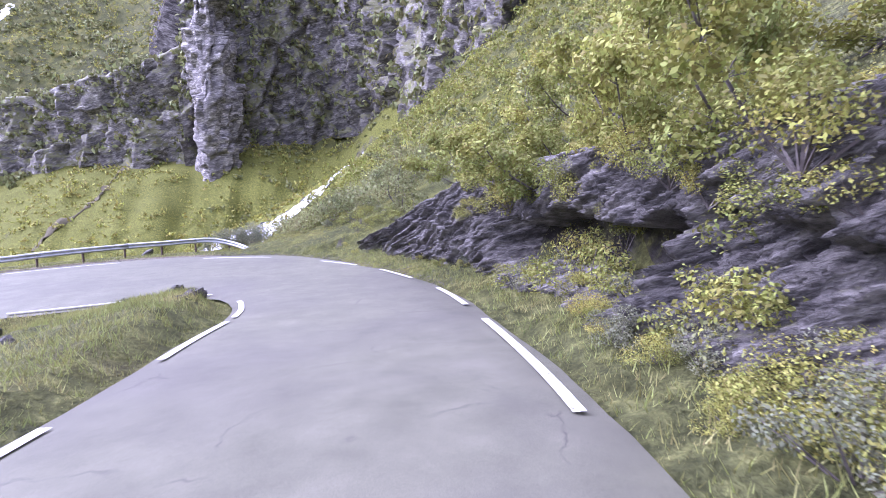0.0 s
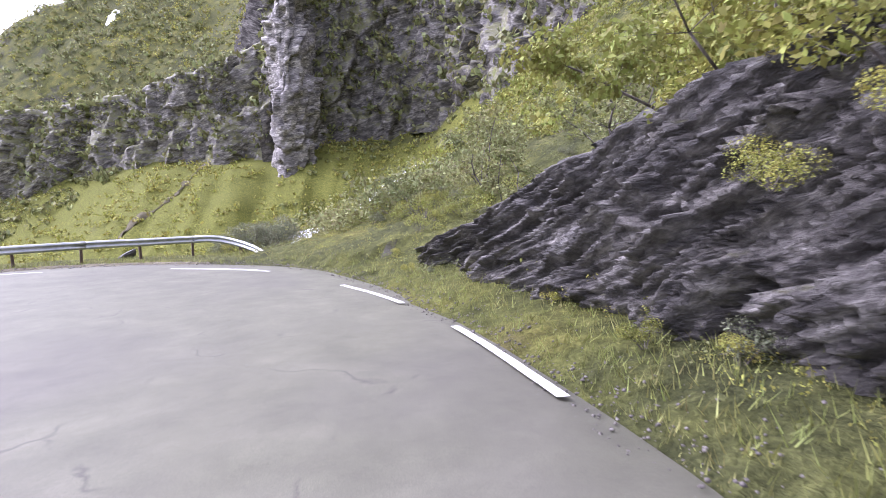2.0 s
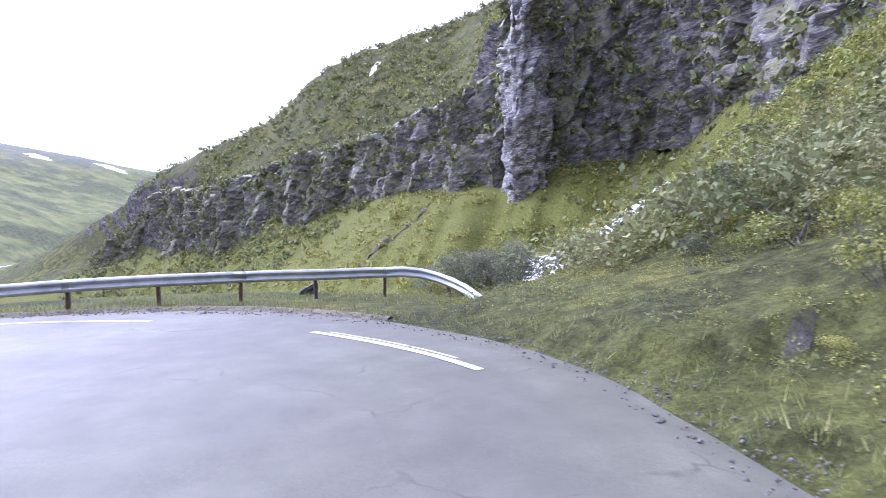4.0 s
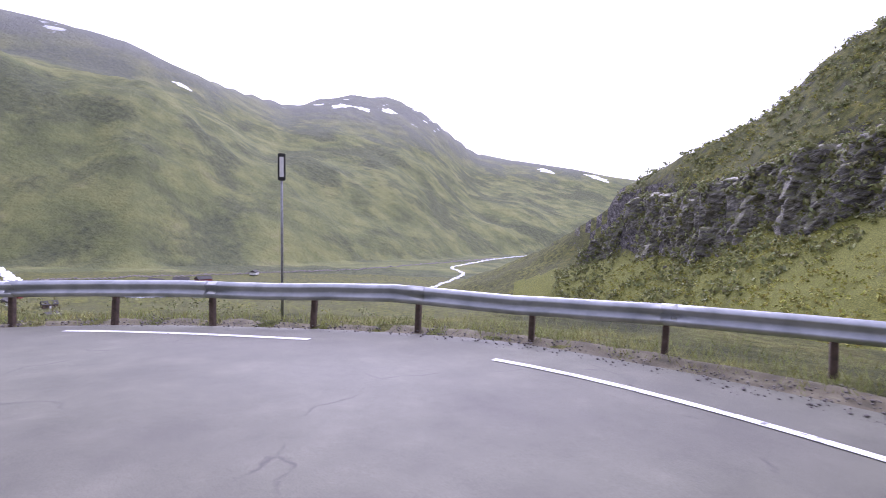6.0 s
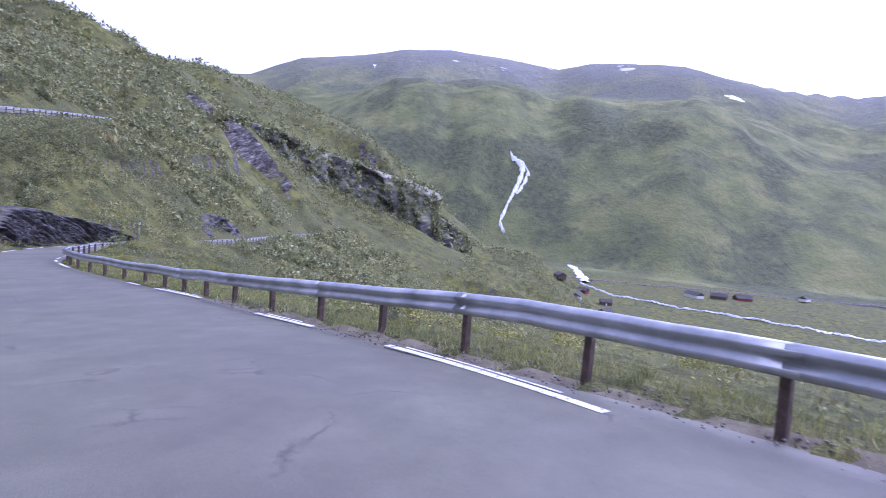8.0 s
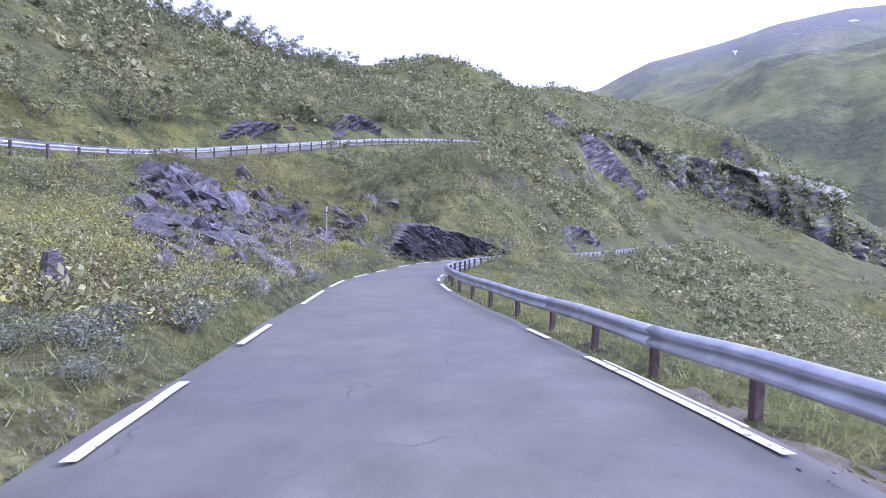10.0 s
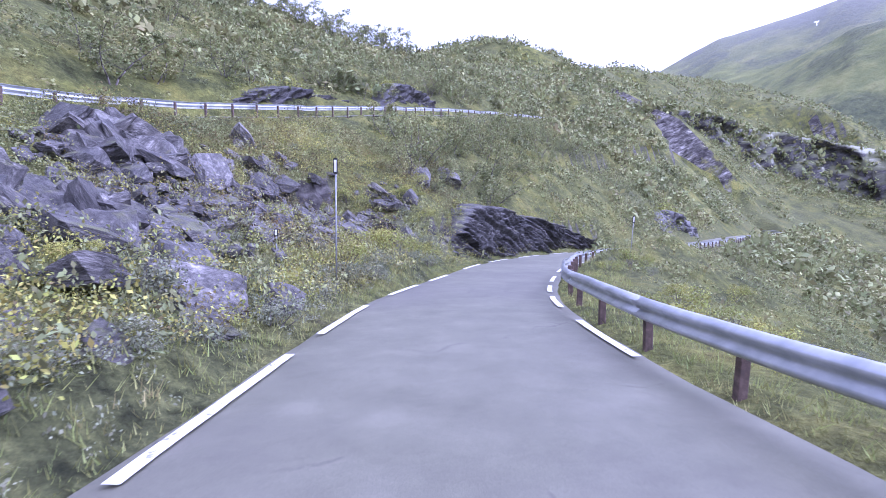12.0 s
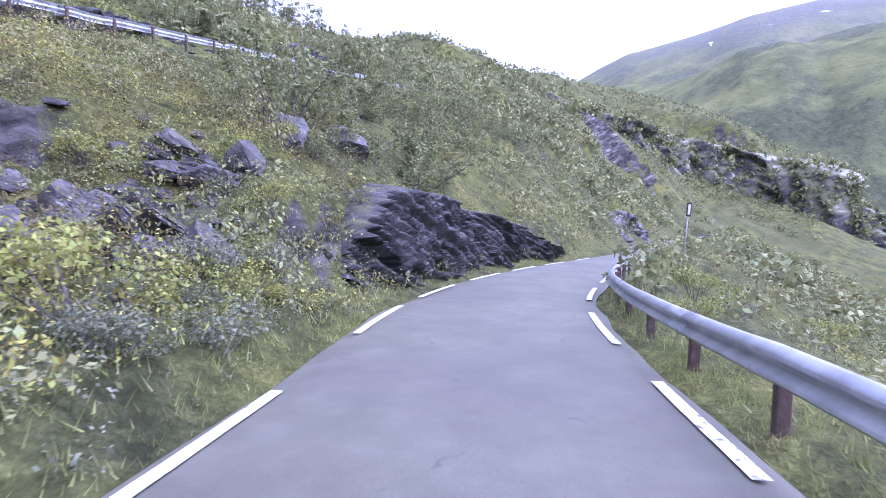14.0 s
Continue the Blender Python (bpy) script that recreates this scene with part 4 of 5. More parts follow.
# ---- boulders ----
def boulder_mesh(seed, flat=0.6, cuts=2):
    """An angular slab: a cube cut by random planes."""
    rnd = random.Random(seed)
    bm = bmesh.new()
    bmesh.ops.create_cube(bm, size=2.0)
    for _ in range(9):
        no = Vector((rnd.gauss(0, 1), rnd.gauss(0, 1), rnd.gauss(0, 0.8))).normalized()
        g = bmesh.ops.bisect_plane(bm, geom=bm.verts[:] + bm.edges[:] + bm.faces[:], plane_co=no * rnd.uniform(0.72, 1.05), plane_no=no, clear_outer=True)
        cut = [e for e in g["geom_cut"] if isinstance(e, bmesh.types.BMEdge)]
        if cut:
            bmesh.ops.contextual_create(bm, geom=cut)
    bmesh.ops.bevel(bm, geom=bm.edges[:], offset=0.018, segments=1, affect="EDGES")
    bmesh.ops.triangulate(bm, faces=bm.faces[:])
    bmesh.ops.subdivide_edges(bm, edges=[e for e in bm.edges if e.calc_length() > 0.55], cuts=cuts, use_grid_fill=True)
    layer = [rnd.uniform(-0.07, 0.07) for _ in range(12)]
    for v in bm.verts:
        k = 1 + layer[int((v.co.z + 1.4) * 4)]
        v.co.x, v.co.y = v.co.x * k, v.co.y * k
        v.co *= 1 + 0.05 * noise.fractal(v.co * 2.2 + Vector((seed * 3.1, 0, 0)), 1.0, 2.0, 3)
        v.co.z *= flat
    return from_bm("boulder", bm, MAT["block"])


BOULDERS = [boulder_mesh(40 + k, 0.32 + 0.09 * (k % 5)) for k in range(10)]
PEBBLES = [boulder_mesh(40 + k, 0.32 + 0.09 * (k % 5), 1) for k in range(10)]
rocks = random.Random(7)


def ground_at(x, y):
    return float(ground(np.array([float(x)]), np.array([float(y)]))[0])


LOOSE = []


def boulder(x, y, size, sink=0.25, group="", label="angular grey schist boulder on the slope", lift=0.0):
    kind = rocks.randrange(len(BOULDERS))
    me = (PEBBLES if size < 0.31 else BOULDERS)[kind]
    m = Matrix.LocRotScale((x, y, ground_at(x, y) + size * (0.45 - sink) + lift), Euler((rocks.gauss(0.2, 0.3), rocks.gauss(0.45, 0.3), rocks.gauss(2.4, 0.7))),
                           Vector((size * rocks.uniform(0.9, 1.6), size * rocks.uniform(0.7, 1.1), size * rocks.uniform(0.7, 1.15))))
    if size < 0.31 and x < -10:
        LOOSE.append((me, m))
        return None
    ob = new("boulder", me)
    ob.matrix_basis = m
    return tagged(ob, label, "boulder", group)


PILE = [(-14.9, -37.4, 1.2, 1.3, 0.46), (-14.2, -35.2, 1.3, 1.2, 0.42), (-15.6, -33.2, 1.4, 1.3, 0.40), (-14.6, -30.8, 1.2, 1.2, 0.34), (-16.9, -34.6, 1.0, 1.0, 0.36), (-16.6, -30.6, 1.1, 1.3, 0.34)]
for k in range(420):
    px, py, sx, sy, big = PILE[k % 6]
    x, y = px + 0.8 * sx * rocks.gauss(0, 1), py + 0.8 * sy * rocks.gauss(0, 1)
    d, _, _ = road_near(np.array([x]), np.array([y]))
    if d[0] > 1.5 + 0.6 * (k % 3 == 0):
        size = big * rocks.uniform(0.85, 1.7) if k % 3 == 0 else big * rocks.uniform(0.3, 0.75)
        boulder(x, y, size, 0.05, "fallen blocks in the rock pile", "angular blue-grey schist block in the rock pile", rocks.uniform(-0.05, 0.3))
for k in range(230):
    u = rocks.random() ** 1.2
    x, y = -17.5 - 10.5 * u + rocks.gauss(0, 1.0), -34.5 - 8.0 * u + rocks.gauss(0, 1.3)
    d, _, _ = road_near(np.array([x]), np.array([y]))
    if d[0] > 1.6:
        boulder(x, y, rocks.uniform(0.1, 0.26) if k % 3 else rocks.uniform(0.26, 0.5), 0.2, "scattered stones on the bank", "grey stone lying in the green bank")
for k in range(150):
    x, y = -21.6 + rocks.gauss(0, 1.9), -39.6 + rocks.gauss(0, 1.8)
    d, _, _ = road_near(np.array([x]), np.array([y]))
    if d[0] > 2.2:
        boulder(x, y, rocks.uniform(0.14, 0.28) if k % 3 else rocks.uniform(0.3, 0.6), 0.1, "scattered stones on the bank", "grey stone lying in the green bank")
for x, y, s in ((-15.2, -20.9, 0.28), (-16.0, -22.6, 0.3), (-17.0, -24.6, 0.34), (-18.6, -26.9, 0.36), (-13.2, -24.6, 0.55), (-12.6, -26.6, 0.7), (-12.6, -21.8, 0.4), (-12.4, -28.6, 0.9), (-14.0, -25.6, 0.5), (-15.4, -25.8, 0.55), (-16.9, -25.6, 0.6), (-18.3, -26.2, 0.28), (-14.8, -23.6, 0.3), (-15.0, -28.2, 0.7), (-16.8, -28.0, 0.55), (-14.0, -30.0, 0.8), (-14.9, -37.6, 0.8), (-21.6, -36.0, 0.6), (-23.9, -37.2, 0.5), (-20.0, -35.6, 0.55), (-13.8, -27.0, 0.5), (-26.6, -43.4, 0.6), (19.2, 1.6, 0.9), (17.9, -1.6, 0.5), (-33.5, -48.5, 0.8), (-30.2, -45.8, 0.9), (4.2, 19.9, 0.3)):
    boulder(x, y, s, 0.2, "", "large grey boulder half sunk in the bank")
for k in range(26):
    a = rocks.uniform(-0.6, 1.0)
    x, y = 4.6 + 2.0 * math.cos(a * 1.6) - 0.5, -3.7 + 1.7 * math.sin(a * 1.9)
    boulder(x, y, rocks.uniform(0.08, 0.2), 0.3, "stones edging the grass island", "flat dark stone edging the grass island")
for k in range(14):
    boulder(1.2 + rocks.gauss(0, 0.9), -5.5 + rocks.gauss(0, 0.7), rocks.uniform(0.15, 0.4), 0.25, "stones edging the grass island", "flat dark stone edging the grass island")


for k in range(16):
    boulder(3.4 + rocks.gauss(0, 0.42), 14.35 + rocks.gauss(0, 0.09), rocks.uniform(0.05, 0.13), 0.1, "broken stones at the asphalt edge", "small dark broken stone at the asphalt edge")


stone_v, stone_f = [], []
for me, m in LOOSE:
    at = len(stone_v)
    stone_v += [tuple(m @ v.co) for v in me.vertices]
    stone_f += [tuple(at + i for i in p.vertices) for p in me.polygons]
tagged(new("loose_stones", mesh_from("loose_stones", stone_v, stone_f, MAT["block"])), "small split schist stones between the blocks", "stones", kind="stuff")


def standing_stone():
    bm = bmesh.new()
    bmesh.ops.create_cube(bm, size=1.0)
    bmesh.ops.subdivide_edges(bm, edges=bm.edges[:], cuts=5, use_grid_fill=True)
    for v in bm.verts:
        t = v.co.z + 0.5
        v.co.x *= 0.55 * (1 - 0.65 * t ** 2)
        v.co.y *= 0.30 * (1 - 0.45 * t)
        v.co.z = t * 1.15 - 0.2
        v.co += Vector((0.04, 0.03, 0.02)) * noise.noise(v.co * 4)
    ob = new("standing_stone", from_bm("standing_stone", bm, MAT["rock"]))
    ob.matrix_basis = pose(-10.4, -16.6, ground_at(-10.4, -16.6), 0, 6, 40)
    tagged(ob, "pale upright stone slab standing on the verge", "stone")


standing_stone()


# ---- marker poles ----
def tube(bm, a, b, r0, r1, seg=8):
    a, b = Vector(a), Vector(b)
    q = (b - a).to_track_quat("Z", "Y").to_matrix()
    ring = []
    for p, r in ((a, r0), (b, r1)):
        ring.append([bm.verts.new(p + q @ Vector((r * math.cos(6.2832 * k / seg), r * math.sin(6.2832 * k / seg), 0))) for k in range(seg)])
    for k in range(seg):
        bm.faces.new((ring[0][k], ring[0][(k + 1) % seg], ring[1][(k + 1) % seg], ring[1][k]))
    bm.faces.new(ring[1])
    bm.faces.new(ring[0][::-1])


def box_mesh(name, sx, sy, sz, mat, bev=0.01):
    bm = bmesh.new()
    bmesh.ops.create_cube(bm, size=1.0)
    bmesh.ops.scale(bm, vec=(sx, sy, sz), verts=bm.verts)
    bmesh.ops.bevel(bm, geom=bm.edges[:], offset=bev, segments=2, affect="EDGES")
    return from_bm(name, bm, mat)


def marker_pole(x, y, height, face, lean=(0, 0), plate=(0.17, 0.62), label="tall grey snow pole with a black and white reflector"):
    thing = new("marker_pole")
    thing.matrix_basis = pose(x, y, ground_at(x, y), lean[0], lean[1], face)
    bm = bmesh.new()
    thin = 0.032 if plate[0] > 0.15 else 0.024
    tube(bm, (0, 0, -0.2), (0, 0, height), thin, thin * 0.85)
    part("pole", from_bm("pole", bm, MAT["pole"], True), thing)
    holder = part("reflector_plate", box_mesh("reflector_plate", plate[0], 0.04, plate[1], MAT["black"], 0.015), thing, pose(0, -0.03, height - plate[1] * 0.35), "black reflector plate")
    part("reflector", box_mesh("reflector", plate[0] * 0.55, 0.02, plate[1] * 0.74, MAT["white"], 0.006), holder, pose(0, -0.022, 0), "white reflective strip")
    return tagged(thing, label, "marker pole")


marker_pole(-8.1, 11.6, 3.75, 70, (0, -2))
marker_pole(-20.4, -29.6, 3.55, 152, (2, 1), (0.12, 0.42), "slim grey snow pole with a small reflector beside the verge")
marker_pole(-39.4, -37.1, 2.5, 140, (0, 3), (0.13, 0.42), "slim snow pole with a white reflector behind the guardrail")
marker_pole(-19.1, -31.4, 0.95, 152, (2, 3), (0.11, 0.22), "short verge post with a white reflector")


# ---- foliage ----
veg = np.random.default_rng(11)


def leaf_cloud(n, size, blobs, seed, flat=0.8, drop=0.0):
    """n leaves on the shells of blobs (x, y, z, radius); each leaf a folded diamond."""
    g = np.random.default_rng(seed)
    b = np.asarray(blobs, float)
    w = b[:, 3] ** 2
    pick = g.choice(len(b), n, p=w / w.sum())
    d = g.normal(size=(n, 3))
    d /= np.linalg.norm(d, axis=1)[:, None]
    rad = b[pick, 3] * (0.45 + 0.6 * g.random(n) ** 0.6)
    d[:, 2] *= flat
    c = b[pick, :3] + d * rad[:, None]
    c[:, 2] -= drop * g.random(n)
    up = d * 0.6 + g.normal(size=(n, 3)) * 0.6 + [0, 0, 0.35]
    up /= np.linalg.norm(up, axis=1)[:, None]
    t = np.cross(up, g.normal(size=(n, 3)))
    t /= np.linalg.norm(t, axis=1)[:, None]
    s = np.cross(up, t)
    k = size * (0.6 + 0.8 * g.random(n))[:, None]
    v = np.stack([c - t * k, c + s * k * 0.55 + up * k * 0.12, c + t * k, c - s * k * 0.55 + up * k * 0.12], 1).reshape(-1, 3)
    f = np.arange(4 * n).reshape(-1, 4)
    return v, f


def limb_tree(seed, height, spread, stems, leaves, leaf, mat, lean=0.0):
    """A birch or willow: bowed stems with limbs, and a crown of leaf clusters at their ends."""
    rnd = random.Random(seed)
    bm, blobs = bmesh.new(), []
    for s in range(stems):
        a = 6.283 * s / stems + rnd.uniform(-0.5, 0.5)
        p, r = Vector((0.08 * math.cos(a), 0.08 * math.sin(a), -0.3)), 0.027 * height ** 0.6 * rnd.uniform(0.7, 1.1)
        dirn = Vector((math.cos(a) * spread + lean, math.sin(a) * spread, 1.0)).normalized()
        steps = 6
        for k in range(steps):
            q = p + dirn * (height / steps) * rnd.uniform(0.8, 1.05)
            tube(bm, p, q, r, r * 0.8, 4 if height < 4.5 else 6)
            p, r = q, r * 0.8
            dirn = (dirn + Vector((rnd.gauss(0, 0.22), rnd.gauss(0, 0.22), 0.03 if lean == 0 else -0.06))).normalized()
            if k >= 1:
                for _ in range(3):
                    b = rnd.uniform(0, 6.283)
                    e = p + Vector((math.cos(b), math.sin(b), rnd.uniform(0.0, 0.7))) * height * rnd.uniform(0.10, 0.22) * (1.25 - 0.12 * k)
                    tube(bm, p, e, r * 0.45, r * 0.15, 3)
                    blobs.append((*e, height * rnd.uniform(0.055, 0.10)))
                    blobs.append((*(p + (e - p) * 0.6), height * rnd.uniform(0.04, 0.07)))
        blobs.append((*p, height * 0.09))
    thing = new("tree")
    part("trunk", from_bm("trunk", bm, MAT["bark"], True), thing)
    v, f = leaf_cloud(leaves, leaf, blobs, seed, 0.75, height * 0.02)
    part("crown", mesh_from("crown", v, f, mat), thing)
    return thing


def shrub(seed, leaves, leaf, mat, blobs=7, name="shrub"):
    rnd = random.Random(seed)
    bm, bl = bmesh.new(), []
    for k in range(blobs):
        a, r = rnd.uniform(0, 6.28), rnd.uniform(0.1, 0.75)
        e = (r * math.cos(a), r * math.sin(a), rnd.uniform(0.25, 0.8) * (1.15 - 0.5 * r))
        tube(bm, (0, 0, -0.1), e, 0.02, 0.006, 3)
        bl.append((*e, rnd.uniform(0.2, 0.36)))
    thing = new(name)
    part("stem", from_bm("stem", bm, MAT["bark"]), thing)
    v, f = leaf_cloud(leaves, leaf, bl, seed, 0.75)
    v[:, 2] = np.maximum(v[:, 2], 0.0)
    part("foliage", mesh_from("foliage", v, f, mat), thing)
    return thing


def place(proto, x, y, size, sink=0.05, tilt=0.0, seed=0, label=None, category=None, group=None):
    m = Matrix.LocRotScale((x, y, ground_at(x, y) - sink), Euler((tilt * math.sin(seed), tilt * math.cos(seed), seed * 2.4)), Vector((size, size, size * (0.85 + 0.3 * ((seed * 7) % 10) / 10))))
    if id(proto) in PLACED:
        ob = copy_thing(proto, m)
    else:
        PLACED.add(id(proto))
        ob = proto
        ob.matrix_basis = m
    return tagged(ob, label or "", category or "", group or "")


PLACED = set()
BUSHES = [shrub(501 + k, 2600, 0.025, (MAT["leaf"], MAT["willow"], MAT["fern"])[k], 12, "bush") for k in range(3)]
BIG = [limb_tree(101 + k, 4.6, 1.05, 5, 13000, 0.06, MAT["leaf"]) for k in range(3)]
BIRCH = [limb_tree(201 + k, 4.0, 0.42, 2 + k % 2, 1200, 0.092, MAT["birch"]) for k in range(4)]
SHRUBS = [shrub(301 + k, 900, 0.033, MAT["willow"] if k % 2 else MAT["leaf"]) for k in range(4)]
FERNS = [shrub(401 + k, 1500, 0.027, MAT["fern"], 6, "undergrowth") for k in range(2)]

trees = random.Random(5)
for k, (x, y, s) in enumerate(((17.2, -2.6, 0.9), (16.1, -6.2, 0.9), (15.3, -9.4, 0.95), (14.2, -12.8, 0.95), (12.5, -16.6, 0.95), (11.2, -20.5, 1.0), (19.6, -0.5, 0.8), (19.5, -8.0, 1.1), (17.8, -14.0, 1.1), (10.5, -25.5, 1.0), (21.5, -4.0, 1.0), (15.5, -20, 1.2))):
    place(BIG[k % 3], x, y, s, 0.3, 0.12, k + 1, "spreading mountain birch with yellow-green leaves above the rock wall", "tree", "trees above the rock wall")
for k, (x, y, s) in enumerate(((17.6, 6.5, 0.5), (18.6, 10.0, 0.55), (16.6, 13.0, 0.4), (20.0, 14.0, 0.6), (15.5, 17.0, 0.35), (23, 18, 0.7), (26, 12, 0.8), (19, 22, 0.6), (24, 27, 0.7), (19.5, 3.5, 0.7), (21.5, 7.0, 0.8), (23.5, 2.0, 0.9), (28, 18, 0.9), (30, 6, 1.0), (34, 24, 1.0), (29, 33, 0.9), (38, 14, 1.1))):
    place(BIRCH[k % 4], x, y, 1.5 * s, 0.1, 0.1, k, "small birch on the slope by the stream", "tree", "birches by the stream")
n = 0
while n < 160:
    u = trees.random()
    if u < 0.45:
        x, y = trees.uniform(-75, -5), trees.uniform(-140, -74)
    elif u < 0.62:
        x, y = trees.uniform(-150, -45), trees.uniform(-130, -50)
    elif u < 0.84:
        x = trees.uniform(-64, 2)
        y = 0.92 * x - 33 - trees.uniform(2, 14)
    else:
        x, y = trees.uniform(-44, -25), trees.uniform(-66, -47)
    d, _, side = road_near(np.array([x]), np.array([y]))
    if d[0] < 3.2 or (side[0] > 0 and y > 0.92 * x - 20):
        continue
    place(BIRCH[n % 4], x, y, trees.uniform(0.9, 1.7) if 0.62 <= u < 0.84 else trees.uniform(0.6, 1.25), 0.15, 0.08, n, "slender mountain birch in the hillside scrub", "tree", "hillside birches")
    n += 1

for k in range(34):
    i = int(np.argmin(np.abs(MID[:, 0] - (2 - 62 * k / 34)) + 200 * (ROAD_Z < 2.4)))
    q = EDGE[i] + ACROSS[i] * trees.uniform(5.0, 10.0)
    place(BIRCH[k % 4], q[0], q[1], trees.uniform(0.7, 1.35), 0.15, 0.08, k, "light green mountain birch beside the upper road", "tree", "birches by the upper road")
for k in range(56):
    x = trees.uniform(-66, -29)
    y = 0.83 * x - trees.uniform(18.5, 30)
    place(BIRCH[k % 4], x, y, trees.uniform(0.5, 1.15), 0.1, 0.1, k + 3, "young light green birch on the bank between the two legs", "tree", "young birches on the bank")
crest_r = np.arange(45.0, 240.0, 2.0)
for k in range(64):
    a = math.radians(157 + 40 * k / 64 + trees.uniform(-0.4, 0.4))
    cx, cy = -15.0 - crest_r * math.sin(a), -13.0 + crest_r * math.cos(a)
    j = int(np.argmax((ground(cx, cy) + 1.0) / crest_r)) - trees.randrange(0, 4)
    place(BIRCH[k % 4], cx[j], cy[j], trees.uniform(0.9, 1.6) * min(2.0, crest_r[j] / 75), 0.2, 0.08, k, "upright mountain birch on the crest of the hill", "tree", "birches on the crest")
SHRUB_SPOTS = ((-17.5, -26.0, -31.5, -36.5, 14), (14.2, 18.5, 9.0, 19.0, 34), (15.2, 17.2, -13.0, 2.0, 26), (17.0, 28.0, -3.0, 20.0, 60), (13.6, 14.6, -12.0, 6.0, 10), (8.9, 12.2, -22.0, -13.5, 34), (11.6, 14.0, -14.0, -7.5, 14), (-27.0, -16.5, -8.0, 12.0, 38), (-36.0, -24.0, -28.0, -8.0, 34), (-50.0, -34.0, -38.0, -22.0, 26), (-36.0, -20.0, -48.0, -34.0, 22))
n = 0
for x0, x1, y0, y1, count in SHRUB_SPOTS:
    made = tries = 0
    while made < count and tries < 400:
        tries += 1
        x, y = trees.uniform(min(x0, x1), max(x0, x1)), trees.uniform(min(y0, y1), max(y0, y1))
        d, _, side = road_near(np.array([x]), np.array([y]))
        if d[0] < 1.7:
            continue
        place(SHRUBS[trees.randrange(4)], x, y, trees.uniform(0.45, 1.15), 0.05, 0.1, n, "low grey-green willow shrub on the bank", "shrub", "willow shrubs")
        made, n = made + 1, n + 1
for k in range(18):
    y = -19.0 + 6.0 * k / 18 + trees.uniform(-0.5, 0.5)
    i = int(np.argmin(np.abs(EDGE[:, 1] - y) + 100 * (EDGE[:, 0] < 3)))
    q = EDGE[i] + ACROSS[i] * trees.uniform(1.1, 2.1)
    place(BUSHES[(0, 2, 0, 1, 2)[k % 5]], q[0], q[1], trees.uniform(0.45, 0.85), 0.05, 0.1, n + k, "leafy willow and birch bush crowding the verge", "shrub", "bushes under the rock wall")
for k in range(34):
    y = -27.0 + 10.8 * k / 34 + trees.uniform(-0.4, 0.4)
    i = int(np.argmin(np.abs(EDGE[:, 1] - y) + 100 * (EDGE[:, 0] < -2)))
    q = EDGE[i] + ACROSS[i] * trees.uniform(1.5, 3.6)
    place(BUSHES[(0, 2, 0, 0, 1)[k % 5]], q[0], q[1], trees.uniform(1.0, 1.75), 0.1, 0.15, n + k, "tall yellow-green birch bush hanging over the verge", "shrub", "bushes over the rock wall")
for k in range(46):
    i, j = int(len(WALL_AT) * (0.16 + 0.78 * k / 46)), -1
    x, y, z = WALL_AT[i, j]
    ob = place(BUSHES[(0, 2, 0, 2, 1)[k % 5]], x + trees.uniform(-0.7, 0.5), y, trees.uniform(0.5, 1.15), 0.1, 0.2, n + k, "yellow-green bush on the top edge of the rock wall", "shrub", "bushes over the rock wall")
    ob.location.z = max(ob.location.z, z - 0.35)
for k in range(30):
    i = int(len(WALL_AT) * (0.34 + 0.5 * k / 30))
    x, y, z = WALL_AT[i, int(WALL_AT.shape[1] * (0.66, 0.8)[k % 2])]
    ob = place(BUSHES[(0, 2, 0)[k % 3]], x + trees.uniform(-0.3, 0.8), y, trees.uniform(0.9, 1.7), 0.1, 0.2, n + k, "yellow-green bush hanging over the rock wall", "shrub", "bushes over the rock wall")
    ob.location.z = z - trees.uniform(0.0, 0.4)
WILLOWS = [shrub(521 + k, 1500, 0.030, MAT["willow"], 11, "low_willow") for k in range(2)]
for k in range(52):
    i = int(np.argmin(np.abs(INNER[:, 1] - (-9.0 - 30.0 * k / 52)) + 100 * (INNER[:, 0] > -8.5)))
    q = INNER[i] - ACROSS[i] * trees.uniform(1.0, 2.6)
    place(WILLOWS[k % 2], q[0], q[1], trees.uniform(0.5, 1.0), 0.22, 0.1, k, "low silver-green willow along the verge", "shrub", "verge willows")
for k in range(11):
    place(BUSHES[(1, 1, 0)[k % 3]], 8.8 + trees.uniform(-0.6, 3.4), 20.6 + trees.uniform(-0.7, 2.4), trees.uniform(1.5, 2.2), 0.05, 0.1, n + k, "grey-green willow bush at the end of the guardrail", "shrub", "willows by the stream")
for k in range(60):
    u = trees.random()
    i = int(u * (len(MID) - 1))
    x, y = (trees.uniform(-31, -12), trees.uniform(-44, -17)) if k < 42 else (trees.uniform(12.5, 15.5), trees.uniform(-13, 9))
    d, _, side = road_near(np.array([x]), np.array([y]))
    if d[0] > 1.1:
        place(FERNS[k % 2], x, y, trees.uniform(0.35, 0.8), 0.02, 0.1, k, "bright yellow-green ferns in the bank", "fern", "ferns on the bank")


